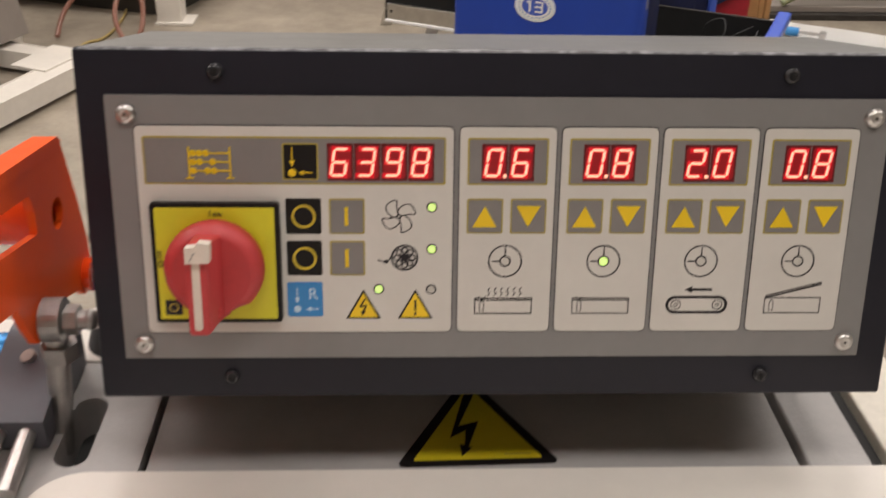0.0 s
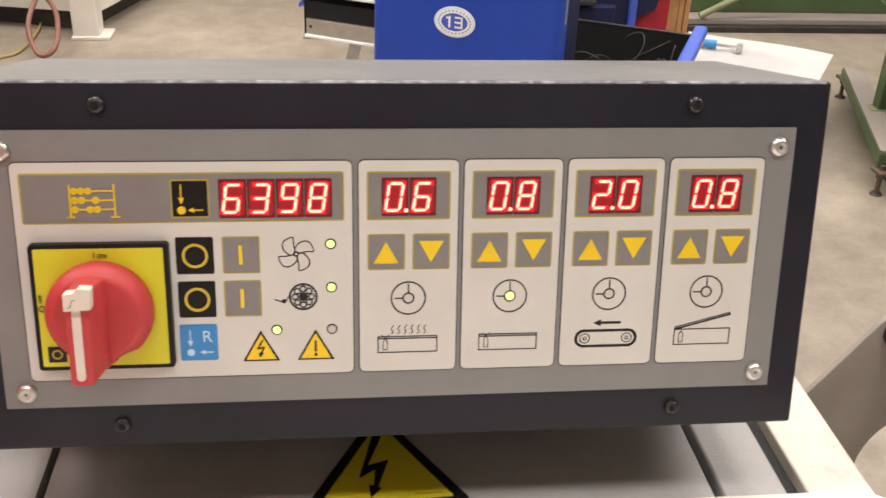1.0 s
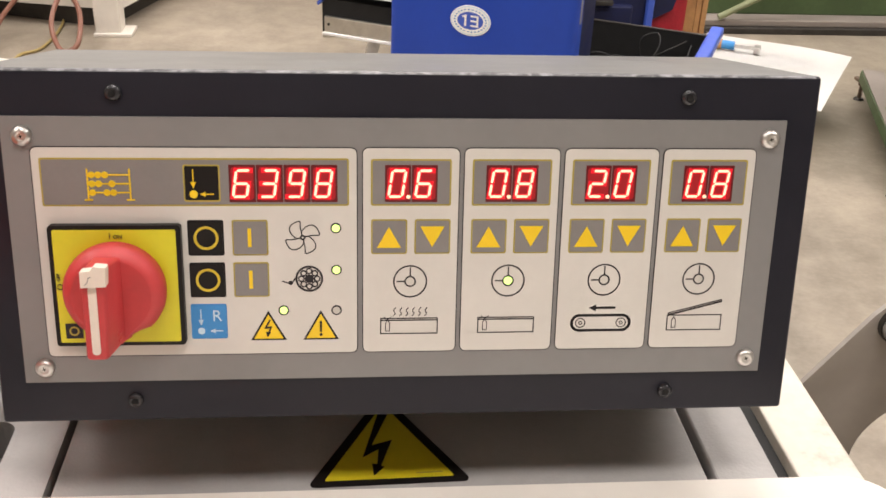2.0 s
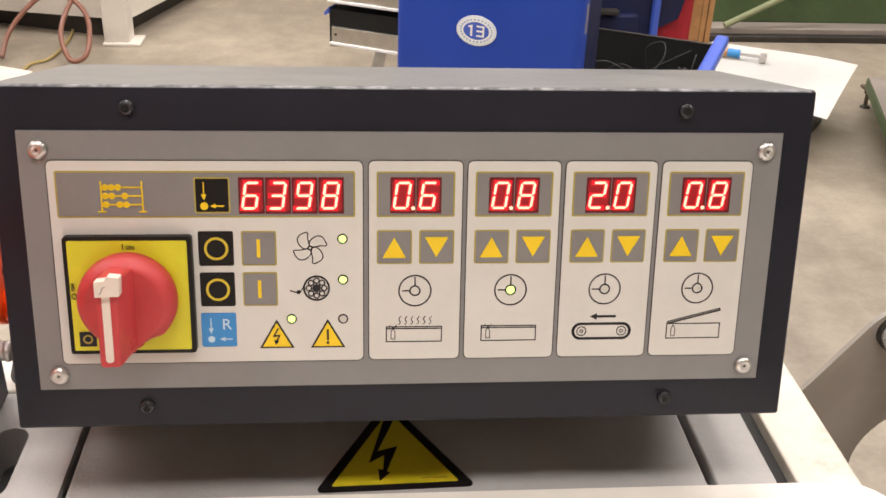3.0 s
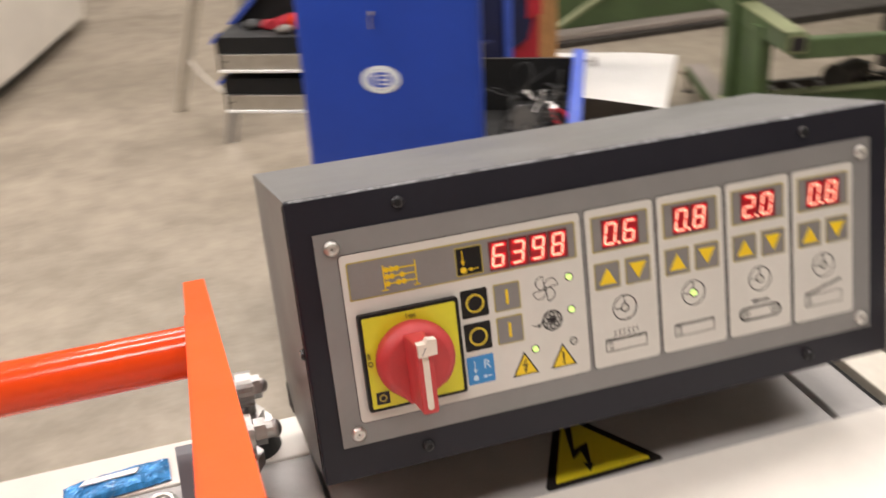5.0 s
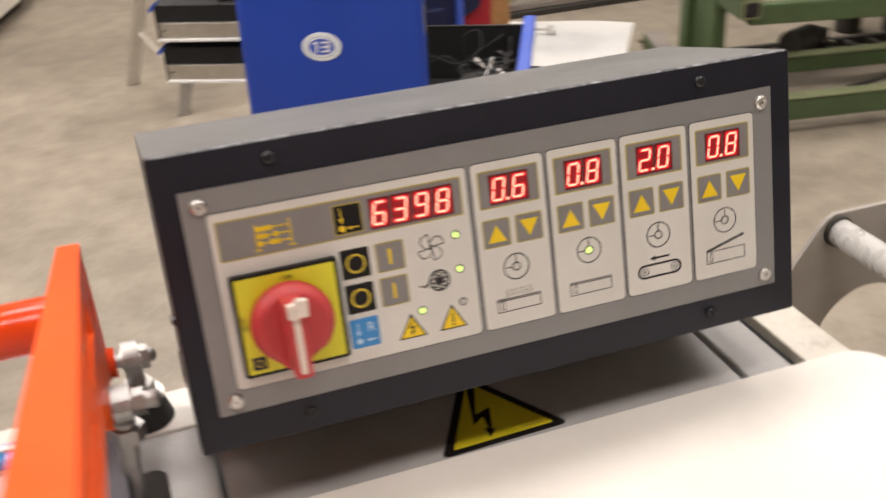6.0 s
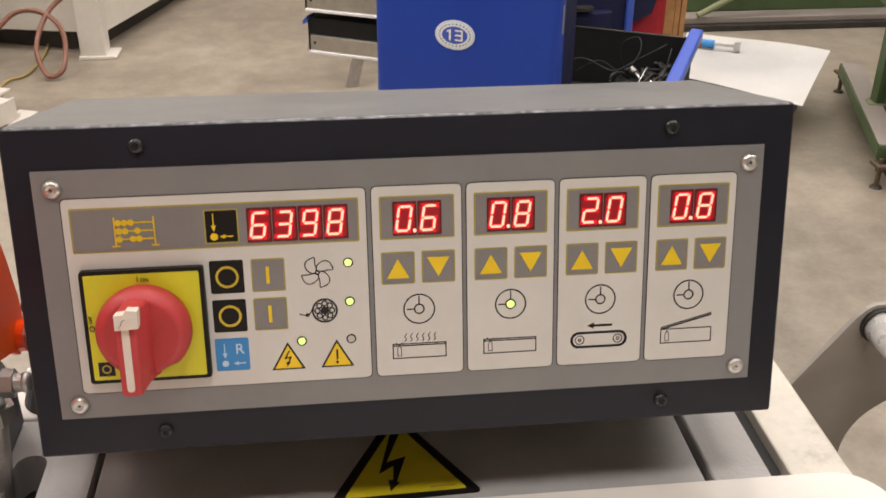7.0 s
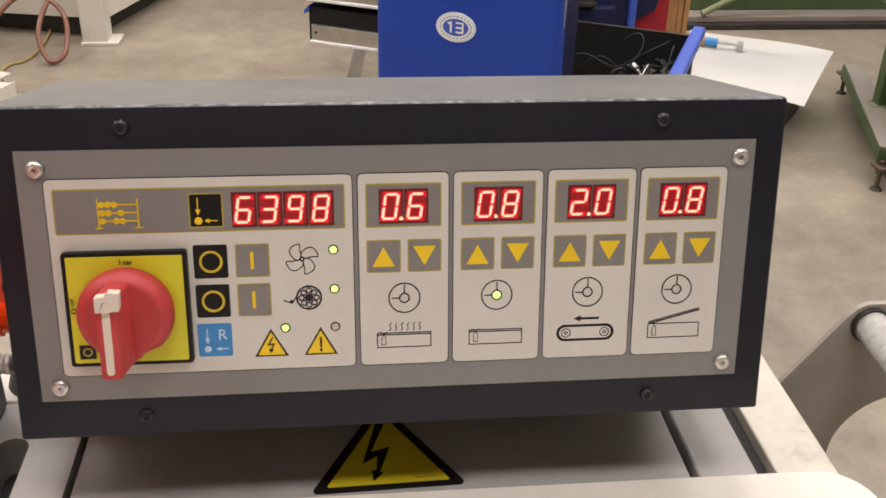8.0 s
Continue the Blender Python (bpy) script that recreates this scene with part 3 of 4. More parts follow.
# main switch
sw = part("main_switch", prism(rect(8.3, 13.4, 68.9, 73.3, 1.6), "y", YP - 0.0045, YP, 0.0006), "black", cb, "black switch escutcheon")
SF = YP - 0.0049
flat("yellow_plate", rect(10.4, 15.4, 66.6, 71.3, 0.8), SF, "sw_y", sw, "yellow switch plate")
flat("maker_sign", rect(13.0, 17.6, 21.0, 25.2, 0.2), SF - 0.0003, "line", sw)
Ink(SF - 0.0005).ring(17.0, 21.4, 2.0, 0.8, n=12).done("maker_ring", "yline", sw)
lettering("I", 36.6, 68.3, 4.0, SF - 0.0004, "line", sw)
lettering("ON", 40.2, 68.0, 2.6, SF - 0.0004, "line", sw)
lettering("O", 12.4, 43.6, 4.0, SF - 0.0004, "line", sw, 90)
lettering("OFF", 11.9, 48.4, 2.2, SF - 0.0004, "line", sw, 90)
KX, KZ = 38.6, 44.4


def knob_outline(r, foot, half):
    """Round disc that runs out below into a blunt foot, as wide as the grip."""
    return arc(KX - 0.3, KZ - 1.6, r, -46, 226, 44) + [(KX - 2.6 - half, KZ - foot + 2.2), (KX - 2.6 - half + 1.6, KZ - foot), (KX - 2.0 + half - 1.6, KZ - foot), (KX - 2.0 + half, KZ - foot + 2.6)]


def loft(layers, cap=True):
    """Outlines in millimetres, each at its height over the switch plate, skinned into one mesh."""
    o = bmesh.new()
    rr = [[o.verts.new((x / 1000, SF - y / 1000, z / 1000)) for x, z in pts] for y, pts in layers]
    for a, b in zip(rr, rr[1:]):
        for k in range(len(a)):
            o.faces.new((a[k], a[(k + 1) % len(a)], b[(k + 1) % len(a)], b[k]))
    if cap:
        o.faces.new(rr[-1])
    return o


smooth(part("knob", loft([(0.0, knob_outline(23.0, 22.6, 5.5)), (3.0, knob_outline(23.5, 23.6, 5.8)), (6.5, knob_outline(23.4, 24.2, 6.2)), (8.5, knob_outline(22.9, 24.6, 6.6)), (10.8, knob_outline(21.4, 25.0, 7.0)), (12.4, knob_outline(19.6, 25.0, 7.0)), (13.2, knob_outline(18.0, 24.8, 6.8))]), "knob", sw, "round red plastic knob"))


def grip_outline(y, half, top, foot, r):
    c = KX - 1.0 - 0.040 * y
    return [(c + a, KZ + b) for a, b in rrect(-half, -foot, half, top, r, 4)]


smooth(part("handle", loft([(9.0, grip_outline(9.0, 8.6, 16.5, 23.6, 2.0)), (11.8, grip_outline(11.8, 7.0, 17.5, 23.9, 2.0)), (14.5, grip_outline(14.5, 5.9, 18.0, 24.0, 2.0)), (20.0, grip_outline(20.0, 5.4, 18.5, 24.0, 2.0)), (34.8, grip_outline(34.8, 4.9, 19.2, 23.2, 2.0)), (36.2, grip_outline(36.2, 4.6, 19.0, 22.8, 1.8)), (36.8, grip_outline(36.8, 3.9, 18.3, 22.0, 1.5))]), "knob", sw, "red plastic turning handle"))
for z in (-14.0, -17.0):
    part("grip_rib", rod(((KX + 3.4) / 1000, SF - 0.0155, (KZ + z - 3) / 1000), ((KX + 3.1) / 1000, SF - 0.021, (KZ + z - 3) / 1000), 0.0011, 8), "knob", sw)
part("pointer", prism(rect(KX - 4.3, KZ - 20.2, KX - 0.7, KZ + 12.0, 1.6), "y", SF - 0.0373, SF - 0.035, 0.0003), "ivory", sw, "ivory pointer stripe")
part("lock_tab", prism(mm(*[(KX + a - 1.0, KZ + b) for a, b in ((-5.6, 12.0), (5.0, 12.4), (5.4, 21.0), (0.2, 21.6), (-1.2, 19.6), (-5.6, 19.2))]), "y", SF - 0.0396, SF - 0.0335, 0.0011), "ivory", sw, "ivory plastic padlock tab")
Ink(SF - 0.0398).path([(KX - 4.6, KZ + 13.4), (KX - 3.6, KZ + 14.6), (KX - 3.0, KZ + 16.6), (KX - 2.0, KZ + 17.0)], 0.35).done("tab_mark", "grey", sw)

# ---- lid arm and gas spring beside the box ----
arm = thing("lid_arm", "glossy orange lacquered lid arm with a round cross tube", "machine arm", pose(-0.078, 0.09, 1.0))
AI = Matrix.Translation((0.078, -0.09, -1.0))


def apart(name, bm, material, label=""):
    bm.transform(AI)
    return part(name, bm, material, arm, label)


HUB = (0.088, 0.985)
PIV = (0.130, 0.962)
SWING = radians(-3.0)


def swung(pts):
    c, s = math.cos(SWING), math.sin(SWING)
    return [(HUB[0] + (y - HUB[0]) * c - (z - HUB[1]) * s, HUB[1] + (z - HUB[1]) * c + (y - HUB[0]) * s) for y, z in pts]


TOP_EDGE = [(-0.32, 1.120), (0.117, 1.060)]
upper = [(-0.32, 1.085), (-0.32, 1.118), (0.115, 1.058), (0.122, 1.054), (0.135, 1.016)] + arc(0.100, 1.020, 0.0095, 0, 180, 8) + [(0.067, 1.036), (0.062, 1.047), (-0.040, 1.064), (-0.042, 1.055), (-0.070, 1.051), (-0.073, 1.055), (-0.20, 1.076), (-0.202, 1.072)]
lower = [(0.135, 1.016), (0.143, 0.985), (0.144, 0.966), (0.138, 0.955), (0.126, 0.953), (0.114, 0.962), (0.090, 0.970), (0.058, 0.966), (0.040, 0.970), (0.030, 0.985), (0.022, 1.001), (-0.061, 1.021), (-0.142, 1.033), (-0.32, 1.055), (-0.32, 1.085), (-0.202, 1.072), (-0.198, 1.066), (-0.073, 1.047), (-0.070, 1.051), (-0.042, 1.055), (-0.034, 1.044), (0.066, 1.023), (0.067, 1.036)] + arc(0.100, 1.020, 0.0095, 180, 360, 8)
bm = bmesh.new()
prism(swung(upper), "x", -0.0735, -0.0690, 0, bm)
prism(swung(lower), "x", -0.0735, -0.0690, 0, bm)
apart("side_plate", bm, "orange_m")
web = swung(TOP_EDGE + [(0.122, 1.056), (0.118, 1.0525), (-0.32, 1.116)])
bm = prism(web, "x", -0.0925, -0.0685, 0.0006)
for v in bm.verts:
    k = (0.12 - v.co.y) / 0.44
    v.co.x = -0.0685 + (v.co.x + 0.0685) * (0.56 + 0.66 * k)
apart("web", bm, "orange_m")
wall = swung([(0.058, 1.065), (-0.32, 1.116), (-0.32, 1.070), (-0.02, 1.034), (0.040, 1.040)])
bm = prism(wall, "x", -0.0945, -0.0915, 0.0005)
for v in bm.verts:
    k = (0.12 - v.co.y) / 0.44
    v.co.x = -0.0685 + (v.co.x + 0.0685) * (0.56 + 0.66 * k)
apart("inner_plate", bm, "orange_m")
(ty, tz), = swung([(0.097, 1.020)])
smooth(apart("cross_tube", rod((-0.62, ty, tz), (-0.0735, ty, tz), 0.0170, 28, None, None, False), "orange", "round orange cross tube"))
apart("boss", rod((-0.0695, PIV[0], PIV[1]), (-0.064, PIV[0], PIV[1]), 0.0105, 20), "orange")
(sy, sz), = swung([(0.052, 0.978)])
apart("boss", rod((-0.0695, sy, sz), (-0.062, sy, sz), 0.0095, 20), "orange")


def stud(parent_name, label, c, d, length, r):
    th = thing(parent_name, label, "bolt", pose(*c), "pivot bolts")
    part("shank", rod((0, 0, 0), (length, 0, 0), r * 0.55, 14), "nut", th)
    part("washer", rod((length * 0.26, 0, 0), (length * 0.36, 0, 0), r * 0.95, 20), "nut", th)
    part("hex_nut", prism(arc(0, 0, r, 0, 300, 5), "x", length * 0.42, length * 0.92, 0.0012), "nut", th)
    part("cap", ball((length * 0.95, 0, 0), r * 0.62, 0.8, 1, 1), "nut", th)
    return th


stud("pivot_bolt", "bright steel pivot bolt with nut through the orange arm", (-0.0645, PIV[0], PIV[1]), 1, 0.024, 0.0085)
pf = thing("pivot_fork", "steel rod-end bearing on a stud with a black rubber boot", "bracket", pose(-0.054, PIV[0], MZ + 0.001))
EYE_H = PIV[1] - MZ - 0.001
part("eye", rod((-0.0055, 0, EYE_H), (0.0055, 0, EYE_H), 0.0125, 26), "nut", pf, "rod-end ring")
part("eye_liner", rod((-0.0065, 0, EYE_H), (0.0065, 0, EYE_H), 0.0078, 22), "steel", pf)
part("neck", rod((0, 0, 0.020), (0, 0, EYE_H - 0.009), 0.0062, 16), "nut", pf)
part("nut", prism(arc(0, 0, 0.0115, 0, 300, 5), "z", 0.0215, 0.0305, 0.0010), "nut", pf)
part("washer", rod((0, 0, 0.0185), (0, 0, 0.0213), 0.0165, 24), "satin", pf, "pale steel washer")
part("boot", rod((0, 0, 0.0), (0, 0, 0.0184), 0.0205, 26, 0.0150), "rubber", pf, "black rubber boot")
gs = thing("gas_spring", "bright steel gas spring end fitting below the orange arm", "gas spring", pose(-0.059, sy, sz))
part("eye", rod((-0.009, 0, 0), (0.002, 0, 0), 0.0125, 24), "nut", gs, "chromed rod eye")
part("pin", rod((-0.013, 0, 0), (0.016, 0, 0), 0.0055, 16), "nut", gs)
part("nut", prism(arc(0, 0, 0.0085, 0, 300, 5), "x", 0.003, 0.010, 0.0006), "nut", gs)
part("cap", ball((0.016, 0, 0), 0.006, 0.7, 1, 1), "nut", gs)
part("piston_rod", rod((-0.0035, 0, -0.004), (-0.0095, -0.008, -0.085), 0.0065, 18), "nut", gs)
part("lock_nut", prism(arc(-0.0035, -0.001, 0.0105, 0, 300, 5), "z", -0.024, -0.014, 0.0006), "nut", gs)

hb = thing("hinge_bracket", "slate grey folded hinge cover screwed to the machine", "bracket", pose(-0.085, 0.06, MZ))
part("cover", prism([(-0.036, 0.002), (-0.036, 0.020), (0.034, 0.034), (0.044, 0.034), (0.044, 0.002)], "x", -0.022, 0.016, 0.0015), "dgrey", hb)
part("cover_screw", rod((-0.004, 0.012, 0.0285), (-0.005, 0.011, 0.0318), 0.0045, 16), "steel", hb)
part("guide_rail", rod((-0.010, -0.034, 0.012), (-0.010, -0.075, 0.004), 0.005, 14), "steel", hb)
part("guide_rail", rod((0.006, -0.034, 0.012), (0.006, -0.075, 0.004), 0.005, 14), "steel", hb)

pk = thing("foil_packet", "crumpled blue and white foil packet lying on the machine edge", "packet", pose(-0.15, 0.12, MZ))
bm = bmesh.new()
bmesh.ops.create_grid(bm, x_segments=26, y_segments=12, size=1)
for v in bm.verts:
    u, w = v.co.x, v.co.y
    th = 0.006 * (1 - u * u) ** 0.4 * (1 - w * w) ** 0.5
    v.co = Vector((u * 0.036, w * 0.012 + u * 0.004, 0.0030 + th + 0.0016 * noise.noise(Vector((u * 6, w * 4, 1)))))
bmesh.ops.solidify(bm, geom=bm.faces[:], thickness=0.0012)
part("wrapper", bm, "packet", pk)
bm = prism([(-0.024, -0.003), (0.014, -0.001), (0.016, 0.004), (-0.020, 0.002)], "z", 0.0092, 0.0102)
part("white_print", bm, "paper", pk)
rs = thing("ring_screw", "bright ring-shaped screw head beside the hinge cover", "screw", pose(-0.122, 0.088, MZ))
part("ring", sweep([(0.0085 * math.cos(a * math.pi / 8), 0.0085 * math.sin(a * math.pi / 8), 0.003) for a in range(17)], 0.0026, 8, 2), "steel", rs)
part("core", rod((0, 0, 0), (0, 0, 0.004), 0.0045, 16), "steel", rs)

# ---- infeed roller bracket ----
rb = thing("roller_bracket", "taupe painted bracket plate with two bright steel rollers", "roller bracket", pose(0.46, 0.1, 0.9))
RI = Matrix.Translation((-0.46, -0.1, -0.9))
outline = [(0.4405, 0.80), (0.4405, 0.904)] + [(0.480, 0.960), (0.486, 0.966), (0.492, 0.969), (0.70, 0.969), (0.70, 0.80), (0.5875, 0.80)] + arc(0.5385, 0.8445, 0.049, 0, 180, 20) + [(0.4895, 0.80)]
bm = prism(outline, "y", 0.099, 0.103, 0.0006)
bm.transform(RI)
part("side_plate", bm, "bracket", rb)
for x in (0.496, 0.566):
    bm = rod((x, 0.099, 0.9535), (x, -0.42, 0.9535), 0.0115, 24)
    bm.transform(RI)
    smooth(part("roller", bm, "satin", rb, "polished steel roller"))
    bm = rod((x, 0.0995, 0.9535), (x, 0.0955, 0.9535), 0.0130, 24)
    bm.transform(RI)
    part("collar", bm, "iron", rb)
bm = prism([(0.4405, 0.80), (0.70, 0.80), (0.70, 0.969), (0.49, 0.969), (0.4405, 0.909)], "y", -0.424, -0.42, 0.0006)
bm.transform(RI)
part("side_plate", bm, "bracket", rb)
bm = box(0.4355, 0.4405, -0.424, 0.103, 0.78, 0.86, 0.001)
bm.transform(RI)
part("fixing_bar", bm, "bracket", rb)

# ---- blue tool trolley, standing askew ----
TROLLEY = pose(0.371, 1.424, 0, 0, 0, -26)
tt = thing("tool_trolley", "blue lacquered tool trolley with open black drawers and tray", "tool trolley", TROLLEY)


def tpart(name, bm, material, label="", parent=None):
    return part(name, bm, material, parent or tt, label)


smooth(tpart("cabinet", box(-0.163, 0.203, 0.0, 0.060, 0.10, 1.02, 0.018, 3), "blue", "blue cabinet front"))
tpart("cabinet_body", box(-0.160, 0.17, 0.061, 0.30, 0.10, 0.99, 0.006), "navy")
tpart("edge_trim", box(0.2020, 0.2040, 0.022, 0.032, 0.775, 0.83, 0.0005), "alu")
for x in (-0.12, 0.16):
    for y in (0.05, 0.26):
        tpart("castor", rod((x - 0.02, y, 0.05), (x + 0.02, y, 0.05), 0.05, 18), "rubber")
lk = tpart("lock", rod((-0.006, 0.0005, 0.893), (-0.006, -0.004, 0.893), 0.005, 14), "chrome", "small chrome lock")
tpart("key_blade", box(-0.0075, -0.0045, -0.018, -0.003, 0.866, 0.890, 0.0005), "chrome", "", lk)


def oval(cx, cz, a, b, n=32):
    return [(cx + a * math.cos(2 * math.pi * k / n), cz + b * math.sin(2 * math.pi * k / n)) for k in range(n)]


s = tpart("badge", prism(oval(0.003, 0.760, 0.0395, 0.0285), "y", -0.0015, 0.0002), "paper", "oval white badge with a blue emblem")
tpart("badge_ring", prism(oval(0.003, 0.760, 0.0375, 0.0268), "y", -0.0018, -0.0014), "pale_b", "", s)
tpart("badge_band", prism(oval(0.003, 0.760, 0.0360, 0.0255), "y", -0.0021, -0.0017), "paper", "", s)
tpart("badge_core", prism(oval(0.003, 0.760, 0.0255, 0.0165), "y", -0.0024, -0.0020), "blue_l", "", s)
# ring of unreadable small print, as short bars
for k in range(26):
    a = 2 * math.pi * k / 26
    cx, cz = 0.003 + 0.0308 * math.cos(a), 0.760 + 0.0210 * math.sin(a)
    tpart("print_bar", prism([(cx - 0.0016, cz - 0.0011), (cx + 0.0016, cz - 0.0011), (cx + 0.0016, cz + 0.0011), (cx - 0.0016, cz + 0.0011)], "y", -0.0024, -0.0020), "blue_b", "", s)
EM = bmesh.new()
for z in (0.769, 0.760, 0.751):
    box(0.0035, 0.0185, -0.0027, -0.0022, z - 0.0017, z + 0.0017, 0, 2, EM)
box(0.0155, 0.0190, -0.0027, -0.0022, 0.7493, 0.7707, 0, 2, EM)
box(-0.0085, -0.0045, -0.0027, -0.0022, 0.7493, 0.7707, 0, 2, EM)
box(-0.0130, -0.0080, -0.0027, -0.0022, 0.7655, 0.7690, 0, 2, EM)
tpart("emblem", EM, "paper", "white line emblem", s)
# drawers pulled out at the side
for z0, x0 in ((0.632, -0.392), (0.724, -0.396)):
    d = tpart("drawer", box(x0, -0.164, 0.168, 0.31, z0, z0 + 0.078, 0.002), "blackp", "black drawer with a bright front strip")
    tpart("front_strip", box(x0 + 0.009, -0.164, 0.160, 0.169, z0 + 0.006, z0 + 0.042, 0.0015), "alu", "brushed aluminium strip", d)
    tpart("front_lip", box(x0 + 0.006, -0.164, 0.155, 0.169, z0 + 0.002, z0 + 0.008, 0.0015), "paper", "bright lower lip", d)
    tpart("corner_cap", prism([(x0 - 0.008, z0 + 0.070), (x0 + 0.004, z0 + 0.083), (x0 + 0.004, z0 + 0.072), (x0 - 0.006, z0 + 0.063)], "y", 0.160, 0.20, 0.001), "blue_l", "blue plastic corner cap", d)
    tpart("screw", rod((x0 + 0.020, 0.1605, z0 + 0.026), (x0 + 0.020, 0.158, z0 + 0.026), 0.003, 10), "iron", "", d)
tpart("catch", box(-0.202, -0.197, 0.160, 0.168, 0.776, 0.790, 0.001), "chrome")
tpart("case_back", prism([(-0.395, 0.80), (-0.164, 0.80), (-0.164, 1.01), (-0.235, 0.955)], "y", 0.300, 0.308, 0.001), "blackp", "black inside of the open case")
tpart("case_rim", prism([(-0.405, 0.802), (-0.235, 0.965), (-0.228, 0.955), (-0.395, 0.797)], "y", 0.285, 0.312, 0.002), "blue_l", "blue case rim")
# tray on the other side
tpart("tray_floor", box(0.200, 0.372, 0.12, 0.70, 0.470, 0.478), "blackp")
tpart("tray_back", box(-0.10, 0.376, 0.700, 0.708, 0.425, 0.592, 0.001), "blackp")
tpart("tray_back_edge", box(-0.10, 0.376, 0.699, 0.709, 0.592, 0.5945), "iron")
tpart("tray_end", box(0.370, 0.378, 0.12, 0.70, 0.425, 0.600, 0.001), "blackp")
tpart("tray_front", box(0.200, 0.372, 0.112, 0.12, 0.425, 0.50, 0.001), "blackp")
tpart("tray_rim", box(0.366, 0.397, 0.11, 0.71, 0.592, 0.618, 0.006, 3), "blue_l", "blue plastic tray rim")
tpart("tray_support", box(0.20, 0.34, 0.2, 0.62, 0.36, 0.424, 0.003), "dgrey")
tpart("rear_column", box(-0.150, 0.19, 0.301, 0.68, 0.10, 0.46, 0.004), "blackp")
for x in (-0.12, 0.16):
    tpart("castor", rod((x - 0.02, 0.62, 0.05), (x + 0.02, 0.62, 0.05), 0.05, 18), "rubber")


def tool(name, label, category, bm, material, group="loose tools in the tray"):
    bm.transform(TROLLEY)
    o = part(name, bm, material)
    return tagged(o, label, category, group)


random.seed(7)
TF = 0.478
for i in range(34):
    x, y = random.uniform(0.235, 0.34), random.uniform(0.22, 0.66)
    a = random.uniform(0.4, 2.4)
    pts = [(min(0.360, max(0.212, x + 0.09 * (k / 5 - 0.5) * math.cos(a + 0.9 * math.sin(i + k)))), y + 0.11 * (k / 5 - 0.5) * math.sin(a) + 0.02 * math.sin(k * 1.7 + i), TF + 0.006 + 0.0045 * (i % 9) + 0.032 * abs(math.sin(k * 1.1 + i))) for k in range(6)]
    tool("cable", "thin dark cable lying in the tool tray", "cable", sweep(pts, random.choice((0.0028, 0.0038)), 8, 5), random.choice(("rubber", "blackp", "rubber", "iron")), "cables in the tray")
for i in range(22):
    x, y, a = random.uniform(0.245, 0.33), random.uniform(0.20, 0.66), random.uniform(0, 3.14)
    l = random.uniform(0.03, 0.06)
    dx, dy, zz = 0.5 * l * math.cos(a), l * math.sin(a), TF + 0.008 + 0.0020 * i
    bm = rod((x - dx, y - dy, zz), (x, y, zz + 0.006), 0.0035, 12)
    rod((x, y, zz + 0.006), (x + dx * 0.9, y + dy * 0.9, zz + 0.011), 0.0075, 12, None, bm)
    tool("screwdriver", "worn steel hand tool lying in the tool tray", "hand tool", bm, ("rubber", "iron", "nut", "rubber", "iron", "rubber")[i % 6])
bm = prism([(-0.040, -0.05), (-0.03, 0.03), (-0.012, 0.055), (0.012, 0.055), (0.03, 0.03), (0.040, -0.05), (0.02, -0.045), (0.0, 0.01), (-0.02, -0.045)], "z", 0, 0.014, 0.003)
bm.transform(pose(0.262, 0.36, 0.522, 50, 0, 20))
tool("pliers", "large grey steel pliers standing in the tray", "pliers", bm, "iron")
pl = thing("cutter", "small cutter with red plastic grips in the tool tray", "pliers", TROLLEY @ pose(0.325, 0.47, 0.530, 25, 0, 35), "loose tools in the tray")
for s in (-1, 1):
    part("grip", sweep([(0.004 * s, 0.0, 0.004), (0.018 * s, -0.02, 0.006), (0.016 * s, -0.05, 0.004)], 0.0055, 10, 5), "red", pl)
part("jaw", prism([(-0.008, 0.0), (-0.009, 0.014), (0, 0.032), (0.009, 0.014), (0.008, 0.0)], "z", 0, 0.008, 0.001), "steel", pl)
for i, pts in enumerate(([(0.225, 0.35, 0.46), (0.25, 0.40, 0.50), (0.285, 0.46, 0.545), (0.30, 0.50, 0.575), (0.29, 0.54, 0.52), (0.28, 0.56, 0.45)], [(0.31, 0.52, 0.45), (0.33, 0.55, 0.52), (0.338, 0.60, 0.59), (0.33, 0.66, 0.55), (0.325, 0.67, 0.46)], [(0.215, 0.24, 0.49), (0.24, 0.30, 0.53), (0.27, 0.36, 0.54), (0.30, 0.42, 0.49)], [(0.05, 0.66, 0.50), (0.12, 0.64, 0.535), (0.20, 0.63, 0.515), (0.26, 0.64, 0.55), (0.32, 0.66, 0.585)], [(0.10, 0.67, 0.49), (0.16, 0.65, 0.53), (0.21, 0.66, 0.50)], [(0.22, 0.60, 0.50), (0.26, 0.63, 0.565), (0.25, 0.66, 0.595), (0.21, 0.67, 0.57), (0.22, 0.68, 0.50)])):
    tool("wire", "loose thin wire looping out of the tool tray", "wire", sweep(pts, 0.0017, 8, 6), "steel" if i == 0 else "rubber", "cables in the tray")
